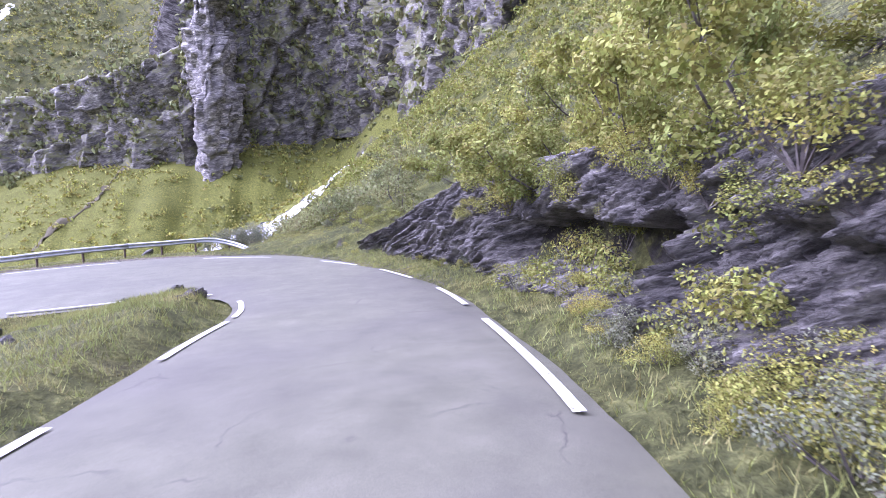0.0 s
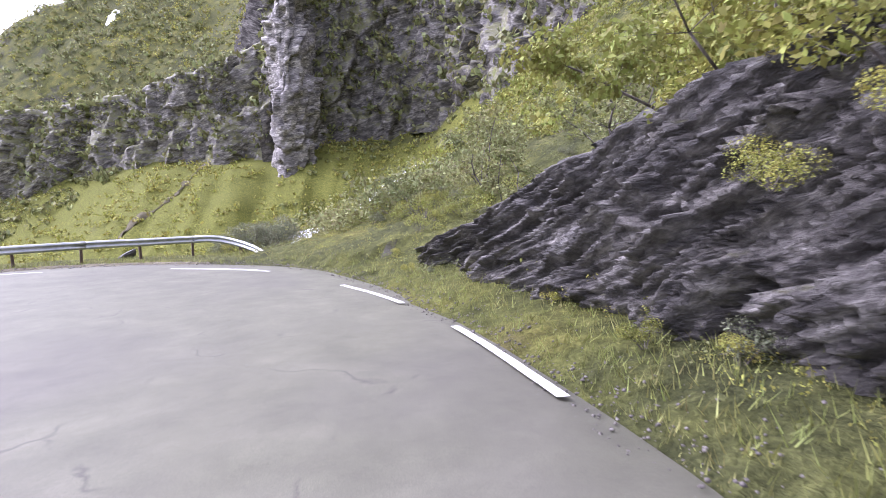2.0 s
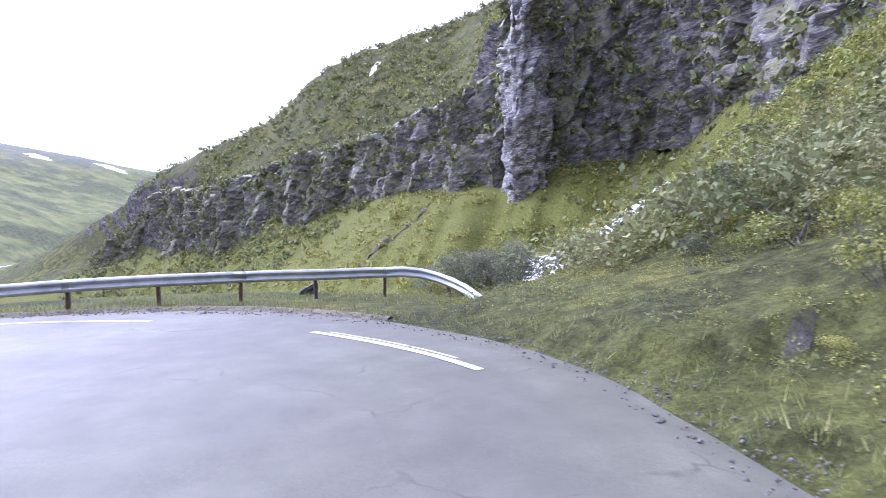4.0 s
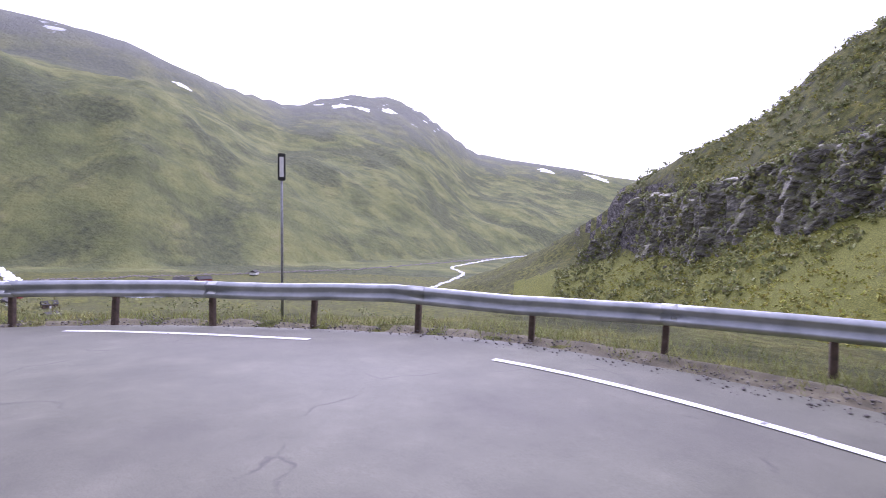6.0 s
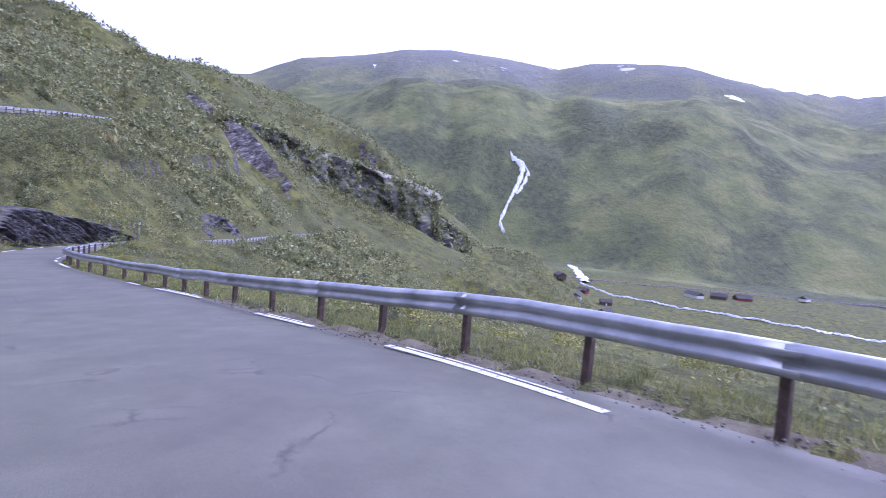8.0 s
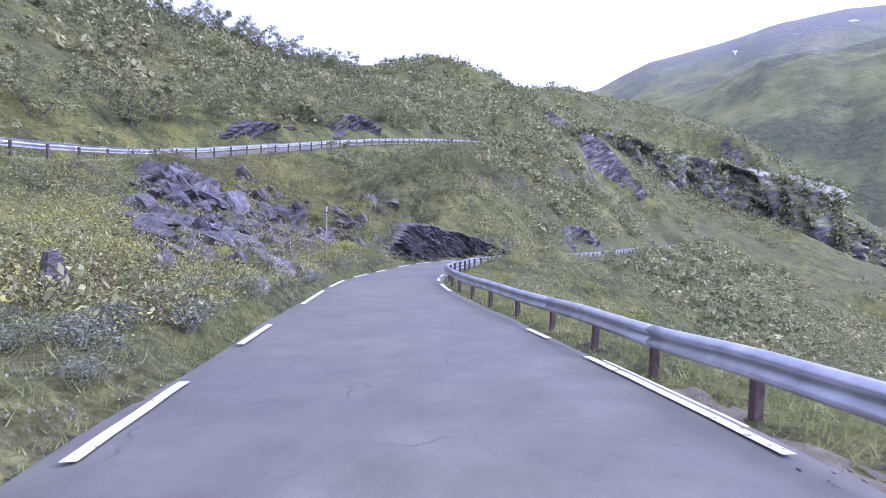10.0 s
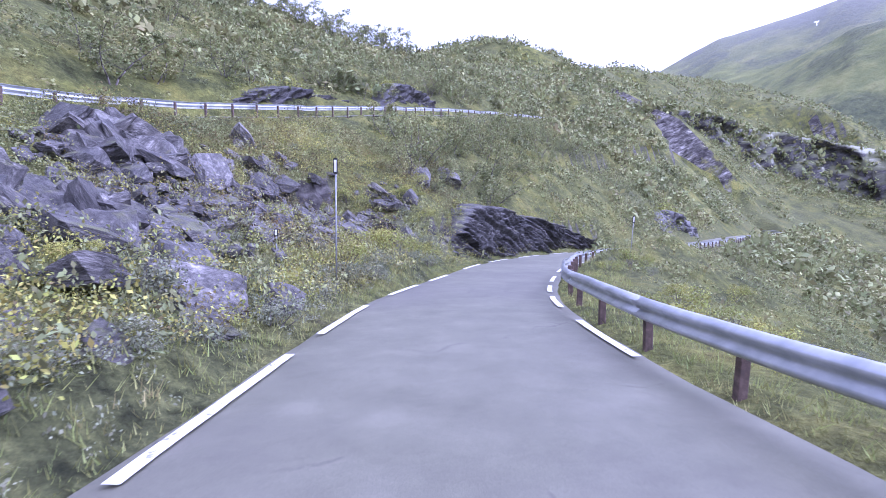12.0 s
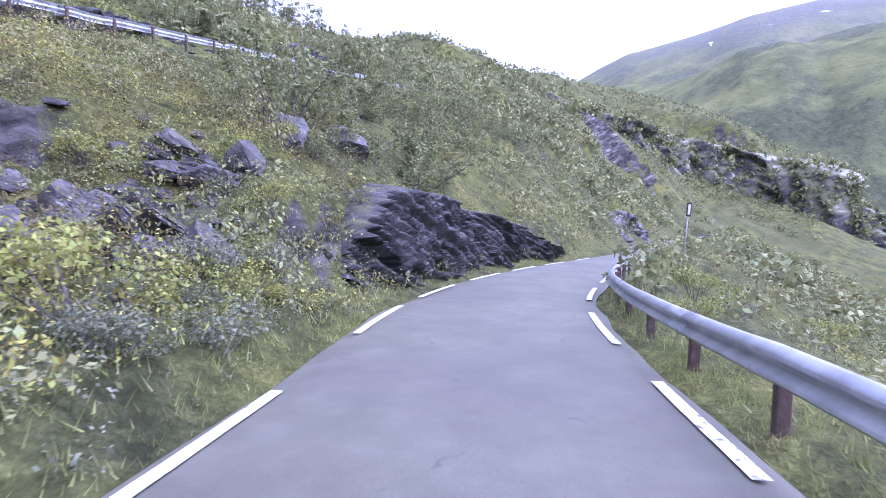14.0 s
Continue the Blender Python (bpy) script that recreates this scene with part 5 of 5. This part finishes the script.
def scatter(name, label, category, spots, blobs, leaves, leaf, mat, seed):
    """Uncountable scrub: many small leaf clumps in one mesh. spots: rows of x, y, z, size."""
    g = np.random.default_rng(seed)
    protos = []
    for k in range(5):
        bl = [(g.normal() * 0.45, g.normal() * 0.45, abs(g.normal() * 0.3) + 0.25, 0.3 + 0.25 * g.random()) for _ in range(blobs)]
        protos.append(leaf_cloud(leaves, leaf, bl, seed + k, 0.8)[0])
    vs = []
    for k, (x, y, z, s) in enumerate(spots):
        v = protos[k % 5]
        a = g.random() * 6.283
        c, sn = math.cos(a) * s, math.sin(a) * s
        vs.append(np.column_stack([x + v[:, 0] * c - v[:, 1] * sn, y + v[:, 0] * sn + v[:, 1] * c, z + v[:, 2] * s * (0.7 + 0.6 * g.random())]))
    v = np.concatenate(vs)
    return tagged(new(name, mesh_from(name, v, np.arange(len(v)).reshape(-1, 4), mat)), label, category, kind="stuff")


def spots_in(n, az0, az1, r0, r1, size, seed, keep=0.0, scale=40.0, power=0.5, clear=3.0):
    g = np.random.default_rng(seed)
    a, r = np.radians(g.uniform(az0, az1, n)), r0 + (r1 - r0) * g.random(n) ** power
    x, y = -4 - r * np.sin(a), r * np.cos(a)
    ok = fractal(x, y, scale, 3, seed) > keep
    x, y, r = x[ok], y[ok], r[ok]
    z = ground(x, y)
    d, hz, side = road_near(x, y)
    s = size[0] + (size[1] - size[0]) * g.random(len(x))
    ok = d > clear
    return np.column_stack([x, y, z, s])[ok]


scatter("hillside_scrub", "dense birch scrub over the hillside", "scrub",
        np.vstack([spots_in(4200, 112, 190, 60, 170, (1.0, 2.3), 71, -0.4, 24), spots_in(1400, 70, 124, 60, 160, (0.7, 1.5), 79, -0.3, 25, 0.5, 14.0)]), 5, 30, 0.20, MAT["scrub"], 81)
cover = np.random.default_rng(50)
cx, cy = cover.uniform(-170, -10, 7000), cover.uniform(-190, -24, 7000)
cd, _, _ = road_near(cx, cy)
keep = (cd > 11.0) & (fractal(cx, cy, 16.0, 3, 52) > -0.55) & ((cy < 0.92 * cx - 20) | (cd > 30))
scatter("hill_undergrowth", "low willow and birch undergrowth covering the hillside", "scrub", np.column_stack([cx, cy, ground(cx, cy) - 0.1, cover.uniform(0.6, 1.5, 7000)])[keep], 4, 26, 0.20, MAT["scrub"], 53)
scatter("far_scrub", "birch woods on the upper hillside", "scrub",
        np.vstack([spots_in(7000, 112, 190, 160, 420, (1.6, 3.4), 72, -0.35, 40, 0.7), spots_in(2800, 98, 160, 380, 660, (2.2, 4.4), 74, -0.2, 60, 0.7)]), 5, 15, 0.26, MAT["scrub"], 82)
scatter("valley_side_scrub", "green birch scrub on the steep side below the road", "scrub", spots_in(5200, 92, 128, 110, 400, (1.0, 2.4), 73, -0.45, 30), 5, 20, 0.19, MAT["scrub"], 84)
rim = [(p[0], p[1], p[2] - 0.5, s) for sheet in (CLIFF_E, CLIFF_W, CRAG_AT) for p, s in zip(sheet[veg.integers(0, sheet.shape[0], 1500), (sheet.shape[1] * (1 - veg.random(1500) ** 1.5 * 0.9)).astype(int).clip(0, sheet.shape[1] - 1)], veg.uniform(1.0, 3.2, 1500))]
rim += [tuple(r) for r in spots_in(4600, -12, 40, 185, 400, (1.1, 2.8), 73, -0.35, 30, 0.8)] + [tuple(r) for r in spots_in(900, -60, -8, 95, 200, (0.7, 1.8), 74, -0.3, 25)]
scatter("cliff_scrub", "green bushes on the ledges and shoulder of the cliffs", "scrub", rim, 5, 14, 0.34, MAT["birch"], 83)
scatter("slope_herbs", "low bright herbs covering the slope under the cliffs", "herbs", spots_in(8500, -25, 38, 50, 340, (0.7, 1.7), 75, -0.6, 20), 4, 14, 0.27, MAT["fern"], 85)
def bank_spots(n, x0, x1, y0, y1, size, seed, side_want, keep=-0.4, scale=5.0, clear=1.2):
    g = np.random.default_rng(seed)
    x, y = g.uniform(x0, x1, n), g.uniform(y0, y1, n)
    ok = fractal(x, y, scale, 3, seed) > keep
    x, y = x[ok], y[ok]
    d, hz, side = road_near(x, y)
    ok = (d > clear) & (side == side_want)
    x, y = x[ok], y[ok]
    return np.column_stack([x, y, ground(x, y), g.uniform(size[0], size[1], len(x))])


scatter("upper_bank_scrub", "willow scrub and herbs on the bank over the upper road", "scrub", np.vstack([bank_spots(2600, -70, 6, -110, -34, (0.4, 1.0), 97, 1, -0.6, 9.0, 1.0), bank_spots(900, -70, -2, -95, -30, (0.3, 0.7), 98, -1, -0.3, 7.0, 1.0)]), 4, 30, 0.125, MAT["scrub"], 99)
thick = np.random.default_rng(64)
ta, tr = np.radians(thick.uniform(15, 44, 420)), thick.uniform(13, 46, 420)
tx, ty = 9.2 + tr * np.sin(ta), 4.4 + tr * np.cos(ta)
tk = (ty > 12.5) & (fractal(tx, ty, 6.0, 2, 65) > -0.35)
scatter("stream_thicket", "grey-green willow thicket on the slope by the stream", "scrub", np.column_stack([tx, ty, ground(tx, ty) - 0.1, thick.uniform(0.9, 2.2, 420)])[tk], 6, 150, 0.055, MAT["birch"], 66)
edge_spots = [(*(sheet[int(i), -1] - np.array([0, 0, 0.35])), w) for sheet, count, low, high in ((DARK_AT, 60, 0.4, 0.9), (HIGH_AT, 60, 0.6, 1.4), (FAR_AT, 24, 0.7, 1.4)) for i, w in zip(np.linspace(0, len(sheet) - 1, count), thick.uniform(low, high, count))]
scatter("cutting_shrubs", "light green birch shrubs along the top of the rock cuttings", "scrub", edge_spots, 5, 90, 0.085, MAT["leaf"], 67)
east = np.random.default_rng(60)
ex, ey = east.uniform(28, 68, 2200), east.uniform(-20, 78, 2200)
scatter("slope_bushes", "yellow-green birch and willow bushes on the slope above the rock wall", "scrub", np.column_stack([ex, ey, ground(ex, ey) - 0.1, east.uniform(0.6, 1.7, 2200)]), 5, 34, 0.17, MAT["leaf"], 61)
scatter("lower_bank_scrub", "light green scrub beside the lower leg farther down", "scrub",
        np.vstack([bank_spots(2800, -110, -47, -96, -50, (0.5, 1.2), 101, -1, -0.7, 12.0, 1.6), bank_spots(2600, -120, -32, -80, -8, (0.35, 0.8), 102, 1, -0.5, 9.0, 4.5)]), 4, 24, 0.15, MAT["scrub"], 103)
SLOPE = (-52, -8, -68, -13)
SLOPE_NEAR = (-36, -9, -54, -15)
scatter("bank_herbs", "low green herbs and bilberry over the banks", "herbs",
        np.vstack([bank_spots(6000, *SLOPE_NEAR, (0.3, 0.75), 76, -1, -0.5), bank_spots(1800, *SLOPE, (0.4, 0.9), 79, -1), bank_spots(3200, -60, -8, -45, 14, (0.25, 0.6), 77, 1, -0.3, 6.0, 2.0), bank_spots(2200, 9, 24, -22, 26, (0.2, 0.45), 78, 1, -0.4, 5.0, 1.5)]), 4, 28, 0.08, MAT["scrub"], 87)
scatter("verge_herbs", "fine low herbs and willow shoots along the verge", "herbs", bank_spots(5200, -31, -8, -41, -3, (0.14, 0.32), 110, -1, -0.9, 3.0, 0.6), 4, 20, 0.10, MAT["willow"], 111)
scatter("bank_moss", "yellow-green moss and fern cushions on the banks", "herbs",
        np.vstack([bank_spots(6500, *SLOPE_NEAR, (0.28, 0.7), 90, -1, -0.2, 4.0), bank_spots(2000, *SLOPE, (0.4, 0.85), 93, -1, -0.25, 6.0), bank_spots(2000, -60, -8, -45, 14, (0.2, 0.5), 91, 1, 0.1, 6.0, 1.6), bank_spots(2000, 9, 24, -22, 26, (0.2, 0.4), 92, 1, -0.1, 5.0, 1.5)]), 4, 42, 0.054, MAT["fern"], 89)
scatter("heath", "brown and olive heather between the stones", "herbs", bank_spots(6000, *SLOPE_NEAR, (0.3, 0.7), 94, -1, -0.05, 6.0), 4, 36, 0.07, MAT["heath"], 95)


def gravel():
    """Loose stones along the crumbling outer edge of the bend."""
    g = np.random.default_rng(23)
    idx = np.nonzero((EDGE[:, 0] > -16) & (EDGE[:, 1] > -6))[0]
    i = g.choice(idx, 5200)
    p = EDGE[i] + ACROSS[i] * (0.3 + g.normal(size=len(i)) * 0.5)[:, None] + np.column_stack([-ACROSS[i, 1], ACROSS[i, 0]]) * g.uniform(-0.4, 0.4, len(i))[:, None]
    z = np.maximum(ground(p[:, 0], p[:, 1]), ROAD_Z[i] + BANK[i] - 0.04)
    s = 0.008 + 0.022 * g.random(len(i)) ** 2
    octa = np.array([(1, 0, 0), (0, 1, 0), (-1, 0, 0), (0, -1, 0), (0, 0, 0.7), (0, 0, -0.7)])
    tri = np.array([(0, 1, 4), (1, 2, 4), (2, 3, 4), (3, 0, 4), (1, 0, 5), (2, 1, 5), (3, 2, 5), (0, 3, 5)])
    v = np.column_stack([p, z + 0.01])[:, None] + octa[None] * (s[:, None, None] * g.uniform(0.7, 1.5, (len(i), 6, 1)))
    f = (tri[None] + 6 * np.arange(len(i))[:, None, None]).reshape(-1, 3)
    tagged(new("gravel", mesh_from("gravel", v.reshape(-1, 3), f, MAT["gravel"])), "loose gravel along the crumbling asphalt edge", "gravel", kind="stuff")


gravel()


def gravel_shoulder():
    """Bare grit between the crumbling asphalt and the grass round the bend."""
    idx = np.nonzero((EDGE[:, 0] > -18) & (EDGE[:, 0] < 8.5) & (EDGE[:, 1] > -9) & (OUTER[:, 1] > -9) & ~((EDGE[:, 0] > 5) & (EDGE[:, 1] < 4)))[0]
    q = np.arange(len(idx)) * 0.5
    wide = 0.62 + 0.22 * fractal(q, q * 0, 2.0, 4, 12) + 0.3 * APRON[idx] / 1.6
    rows = []
    for u in np.linspace(0, 1, 7):
        xy = EDGE[idx] + ACROSS[idx] * (0.12 + u * wide)[:, None]
        z = np.maximum(ground(xy[:, 0], xy[:, 1]) + 0.02, (ROAD_Z + BANK)[idx] - 0.085) + 0.012 * fractal(xy[:, 0], xy[:, 1], 0.5, 2, 3)
        rows.append(np.column_stack([xy, z - (0.06 if u == 1 else 0)]))
    g = np.stack(rows, 1)
    n, k = g.shape[:2]
    i, j = np.meshgrid(np.arange(n - 1), np.arange(k - 1), indexing="ij")
    a = i * k + j
    f = np.stack([a, a + 1, a + k + 1, a + k], -1).reshape(-1, 4)
    tagged(new("gravel_shoulder", mesh_from("gravel_shoulder", g.reshape(-1, 3), f, MAT["grit"], True)), "brown-grey grit shoulder along the asphalt edge", "shoulder", kind="structure")


gravel_shoulder()


def grass():
    """Blades along the verges and over the island."""
    g = np.random.default_rng(19)
    pts = []
    for curve, sgn in ((INNER, -1), (OUTER, 1)):
        for i in range(len(curve)):
            if not (-60 < curve[i, 0] < 30 and -56 < curve[i, 1] < 30 and ROAD_Z[i] < 3.3):
                continue
            for _ in range(52):
                o = 0.42 + 2.6 * g.random() ** 1.5
                pts.append(curve[i] + ACROSS[i] * sgn * o + np.array([-ACROSS[i, 1], ACROSS[i, 0]]) * g.uniform(-0.3, 0.3))
    for _ in range(9000):
        pts.append((g.uniform(-9, 6.5), g.uniform(-22, -0.8)))
    rail = smoothed(RAIL_LOWER[:16], 0.5)
    for q in rail:
        for _ in range(40):
            pts.append(q + g.normal(size=2) * 1.1 + np.array([-0.3, 0.4]))
    p = np.array(pts)
    d, hz, side = road_near(p[:, 0], p[:, 1])
    p, d = p[d > 0.40], d[d > 0.40]
    z = ground(p[:, 0], p[:, 1])
    n = len(p)
    reps = 3
    base = np.repeat(np.column_stack([p, z - 0.02]), reps, 0) + np.column_stack([g.normal(size=(n * reps, 2)) * 0.05, np.zeros(n * reps)])
    h = (0.07 + 0.17 * g.random(n * reps)) * np.repeat(np.clip(d / 0.9, 0.45, 1.0), reps)
    a = g.random(n * reps) * 6.283
    t = np.column_stack([np.cos(a), np.sin(a), np.zeros(n * reps)])
    bend = np.column_stack([g.normal(size=(n * reps, 2)) * 0.45, np.ones(n * reps)]) * h[:, None]
    w = 0.005 + 0.006 * g.random(n * reps)
    v = np.stack([base - t * w[:, None], base + t * w[:, None], base + bend], 1).reshape(-1, 3)
    tagged(new("grass", mesh_from("grass", v, np.arange(len(v)).reshape(-1, 3), MAT["grass"])), "tufts of green and straw-coloured grass along the verges", "grass", kind="stuff")


grass()


# ---- water, snow, houses ----
def ribbon(name, knots, mat, label, category, lift=0.4, rough=0.25, kind=""):
    """Water lying on the land along knots (x, y, width), with a broken edge and a lumpy surface."""
    c = smoothed(knots, max(0.5, np.mean(np.array(knots)[:, 2]) * 0.2))
    d = np.gradient(c[:, :2], axis=0)
    nrm = np.column_stack([-d[:, 1], d[:, 0]]) / (np.linalg.norm(d, axis=1)[:, None] + 1e-9)
    cols = np.linspace(-1, 1, 13)
    w = c[:, 2] * 0.5 * (1 + rough * fractal(np.arange(len(c)) * 0.35, np.zeros(len(c)), 2.0, 4, 6))
    g = []
    for k in cols:
        p = c[:, :2] + nrm * (w * k)[:, None]
        z = ground(p[:, 0], p[:, 1]) + lift * (1.4 - abs(k) ** 2) + 0.8 * lift * fractal(p[:, 0], p[:, 1], 0.8 + c[:, 2].mean() * 0.2, 4, 4)
        g.append(np.column_stack([p, z]))
    g = np.stack(g, 1)
    n, k = g.shape[:2]
    i, j = np.meshgrid(np.arange(n - 1), np.arange(k - 1), indexing="ij")
    a = i * k + j
    f = np.stack([a, a + 1, a + k + 1, a + k], -1).reshape(-1, 4)
    return tagged(new(name, mesh_from(name, g.reshape(-1, 3), f, mat, True)), label, category, kind=kind)


def laid(rows, eye=(-2.0, 6.5, 2.2)):
    return [(*on_land(az, el, eye)[:2], w) for az, el, w in rows]


ribbon("waterfall", laid([(103.0, 7.2, 2), (102.6, 6.4, 4), (101.6, 5.2, 9), (101.8, 4.0, 8), (102.5, 2.2, 4.5), (103.2, 0.4, 4.5), (103.5, -0.8, 4), (102.9, -1.8, 4)]), MAT["foam"], "white waterfall streaming down the far green mountainside", "waterfall", 4.0, 0.4)
ribbon("waterfall", laid([(102.5, 6.5, 3), (101.2, 5.4, 5), (100.9, 4.6, 6), (101.4, 3.4, 4), (102.0, 2.6, 3)]), MAT["foam"], "thin side veil of the far waterfall", "waterfall", 4.0, 0.8)
ribbon("stream", laid([(95.6, -4.5, 7), (95.0, -4.9, 8), (94.2, -5.6, 10), (93.7, -6.2, 9)]), MAT["foam"], "foaming white stream at the mouth of the side valley", "stream", 1.0, 0.4)


def valley(az, el, drop=57.0):
    r = drop / math.tan(math.radians(-el))
    return polar(az, r)


ribbon("river", [(*valley(a, e), w * 0.32) for a, e, w in ((93.6, -6.25, 8), (91, -7.1, 9), (87, -7.4, 9), (76, -7.6, 9), (62, -7.7, 10), (55.5, -7.3, 11), (53.8, -6.2, 12), (50.8, -4.6, 14), (52.2, -3.9, 16), (50.5, -3.4, 17), (47.0, -2.6, 18), (42.0, -1.9, 20))], MAT["river"], "pale river winding along the valley floor", "river", 0.8, 0.3, "structure")
ribbon("valley_road", [(*valley(a, e), w * 0.6) for a, e, w in ((96, -5.9, 5), (88.7, -5.75, 5), (82, -5.55, 5), (73, -5.15, 5), (62.6, -4.5, 6), (55, -3.6, 7), (48, -2.7, 8))], MAT["gravel"], "thin grey valley road far below", "road", 1.0, 0.05, "structure")
GULLY = [(3.1, 5.2, 1.6), (5.3, 3.2, 1.6), (8.0, 0.65, 1.8), (10.6, -1.3, 2.0), (13.2, -4.0, 2.0)]
near_fall = laid([(-3.8, -5.2, 4), (-6, -4.7, 6), (-9.5, -3.9, 7), (-13.5, -2.2, 6), (-17, 0.6, 5), (-20, 3.0, 4.5), (-22.5, 5.2, 3)], (6.0, 0.0, 2.4))
ribbon("waterfall", near_fall, MAT["foam"], "foaming white cascade tumbling beside the bushes", "waterfall", 0.6, 0.6)
for k in range(34):
    u = rocks.random() * (len(near_fall) - 1.01)
    i = int(u)
    x, y = (near_fall[i][j] + (near_fall[i + 1][j] - near_fall[i][j]) * (u - i) for j in (0, 1))
    boulder(x + rocks.gauss(0, 3.2), y + rocks.gauss(0, 3.2), rocks.uniform(0.3, 0.9), 0.2, "boulders in the cascade", "dark wet boulder in the white cascade")
ribbon("gully", laid(GULLY, (7.6, 5.9, 2.4)), MAT["grit"], "dark stony gully running down the green slope", "gully", 0.3, 0.7)


def snow_patch(az, el, wide, tall, label="small old snow patch on the mountainside"):
    c = on_land(az, el)
    d = Vector((c.x + 4, c.y)).normalized()
    s = Vector((-d.y, d.x))
    n = 22
    v, f = [], []
    for k in range(n):
        a = 6.283 * k / n
        q = 1 + 0.35 * math.sin(2 * a + az) + 0.25 * math.sin(5 * a + el)
        for ring in (1.0, 0.55):
            x = c.x + (s.x * math.cos(a) * wide + d.x * math.sin(a) * tall) * q * ring
            y = c.y + (s.y * math.cos(a) * wide + d.y * math.sin(a) * tall) * q * ring
            v.append((x, y, ground_at(x, y) + (0.5 if ring < 1 else 0.1) * max(1.0, wide * 0.12)))
    v.append((c.x, c.y, c.z + max(1.0, wide * 0.14)))
    for k in range(n):
        a, b = 2 * k, 2 * ((k + 1) % n)
        f += [(a, b, b + 1, a + 1), (a + 1, b + 1, 2 * n)]
    ob = new("snow_patch", mesh_from("snow_patch", v, f, MAT["snow"], True))
    tagged(ob, label, "snow", "snow patches")


for az, el, wide, tall in ((9.6, 17.9, 2.4, 3.4), (3.5, 20.9, 1.6, 3), (118.6, 14.9, 8, 14), (65.8, 13.1, 40, 40), (63.5, 13.0, 30, 34), (60.5, 12.9, 46, 30), (81.5, 13.2, 26, 16), (43.0, 7.2, 60, 40), (37.5, 6.5, 70, 40)):
    snow_patch(az, el, wide, tall)


def house(az, el, length, width, turn, wall, roof, label):
    x, y = valley(az, el)
    thing = new("house")
    thing.matrix_basis = pose(x, y, ground_at(x, y) - 0.3, 0, 0, turn)
    part("wall", box_mesh("wall", length, width, 3.0, wall, 0.05), thing, pose(0, 0, 1.5))
    bm = bmesh.new()
    a, b, h = length / 2 + 0.4, width / 2 + 0.5, width * 0.36
    top = [bm.verts.new(p) for p in ((-a, -b, 2.9), (a, -b, 2.9), (a, b, 2.9), (-a, b, 2.9), (-a, 0, 2.9 + h), (a, 0, 2.9 + h))]
    for q in ((0, 1, 5, 4), (2, 3, 4, 5), (1, 2, 5), (3, 0, 4), (3, 2, 1, 0)):
        bm.faces.new([top[k] for k in q])
    part("roof", from_bm("roof", bm, roof), thing)
    for k in (-1, 1):
        part("window", box_mesh("window", 1.0, 0.1, 1.1, MAT["black"], 0.02), thing, pose(k * length * 0.24, -width / 2 - 0.02, 1.7))
    part("door", box_mesh("door", 0.9, 0.1, 2.0, MAT["white"], 0.02), thing, pose(0, -width / 2 - 0.02, 1.0))
    tagged(thing, label, "house", "farm houses in the valley")


red = simple("red boards", [(0.3, (0.16, 0.03, 0.025)), (0.7, (0.24, 0.05, 0.04))], 1.0, 0.8)
turf = simple("dark roofing", [(0.3, (0.03, 0.03, 0.03)), (0.7, (0.08, 0.075, 0.07))], 1.0, 0.9)
boards = simple("white boards", [(0.3, (0.62, 0.62, 0.60)), (0.7, (0.78, 0.78, 0.76))], 1.0, 0.7)
brown = simple("brown boards", [(0.3, (0.06, 0.04, 0.03)), (0.7, (0.13, 0.09, 0.07))], 1.0, 0.8)
for k, (az, el, ln, wd, wall, kind) in enumerate(((95.6, -8.6, 9, 6, brown, "brown"), (93.2, -7.9, 9, 6, red, "red"), (90.6, -8.2, 8, 6, brown, "brown"), (90.4, -9.2, 8, 6, red, "red"), (93.6, -9.4, 10, 6, boards, "white"),
                                                 (82.4, -6.3, 16, 8, boards, "white"), (80.2, -6.2, 13, 7, brown, "brown"), (78.2, -6.0, 14, 8, red, "red"), (73.4, -5.35, 12, 7, boards, "white"))):
    house(az, el, ln, wd, 30 + 37 * k, wall, turf, f"small {kind} farm house with a dark roof in the valley")
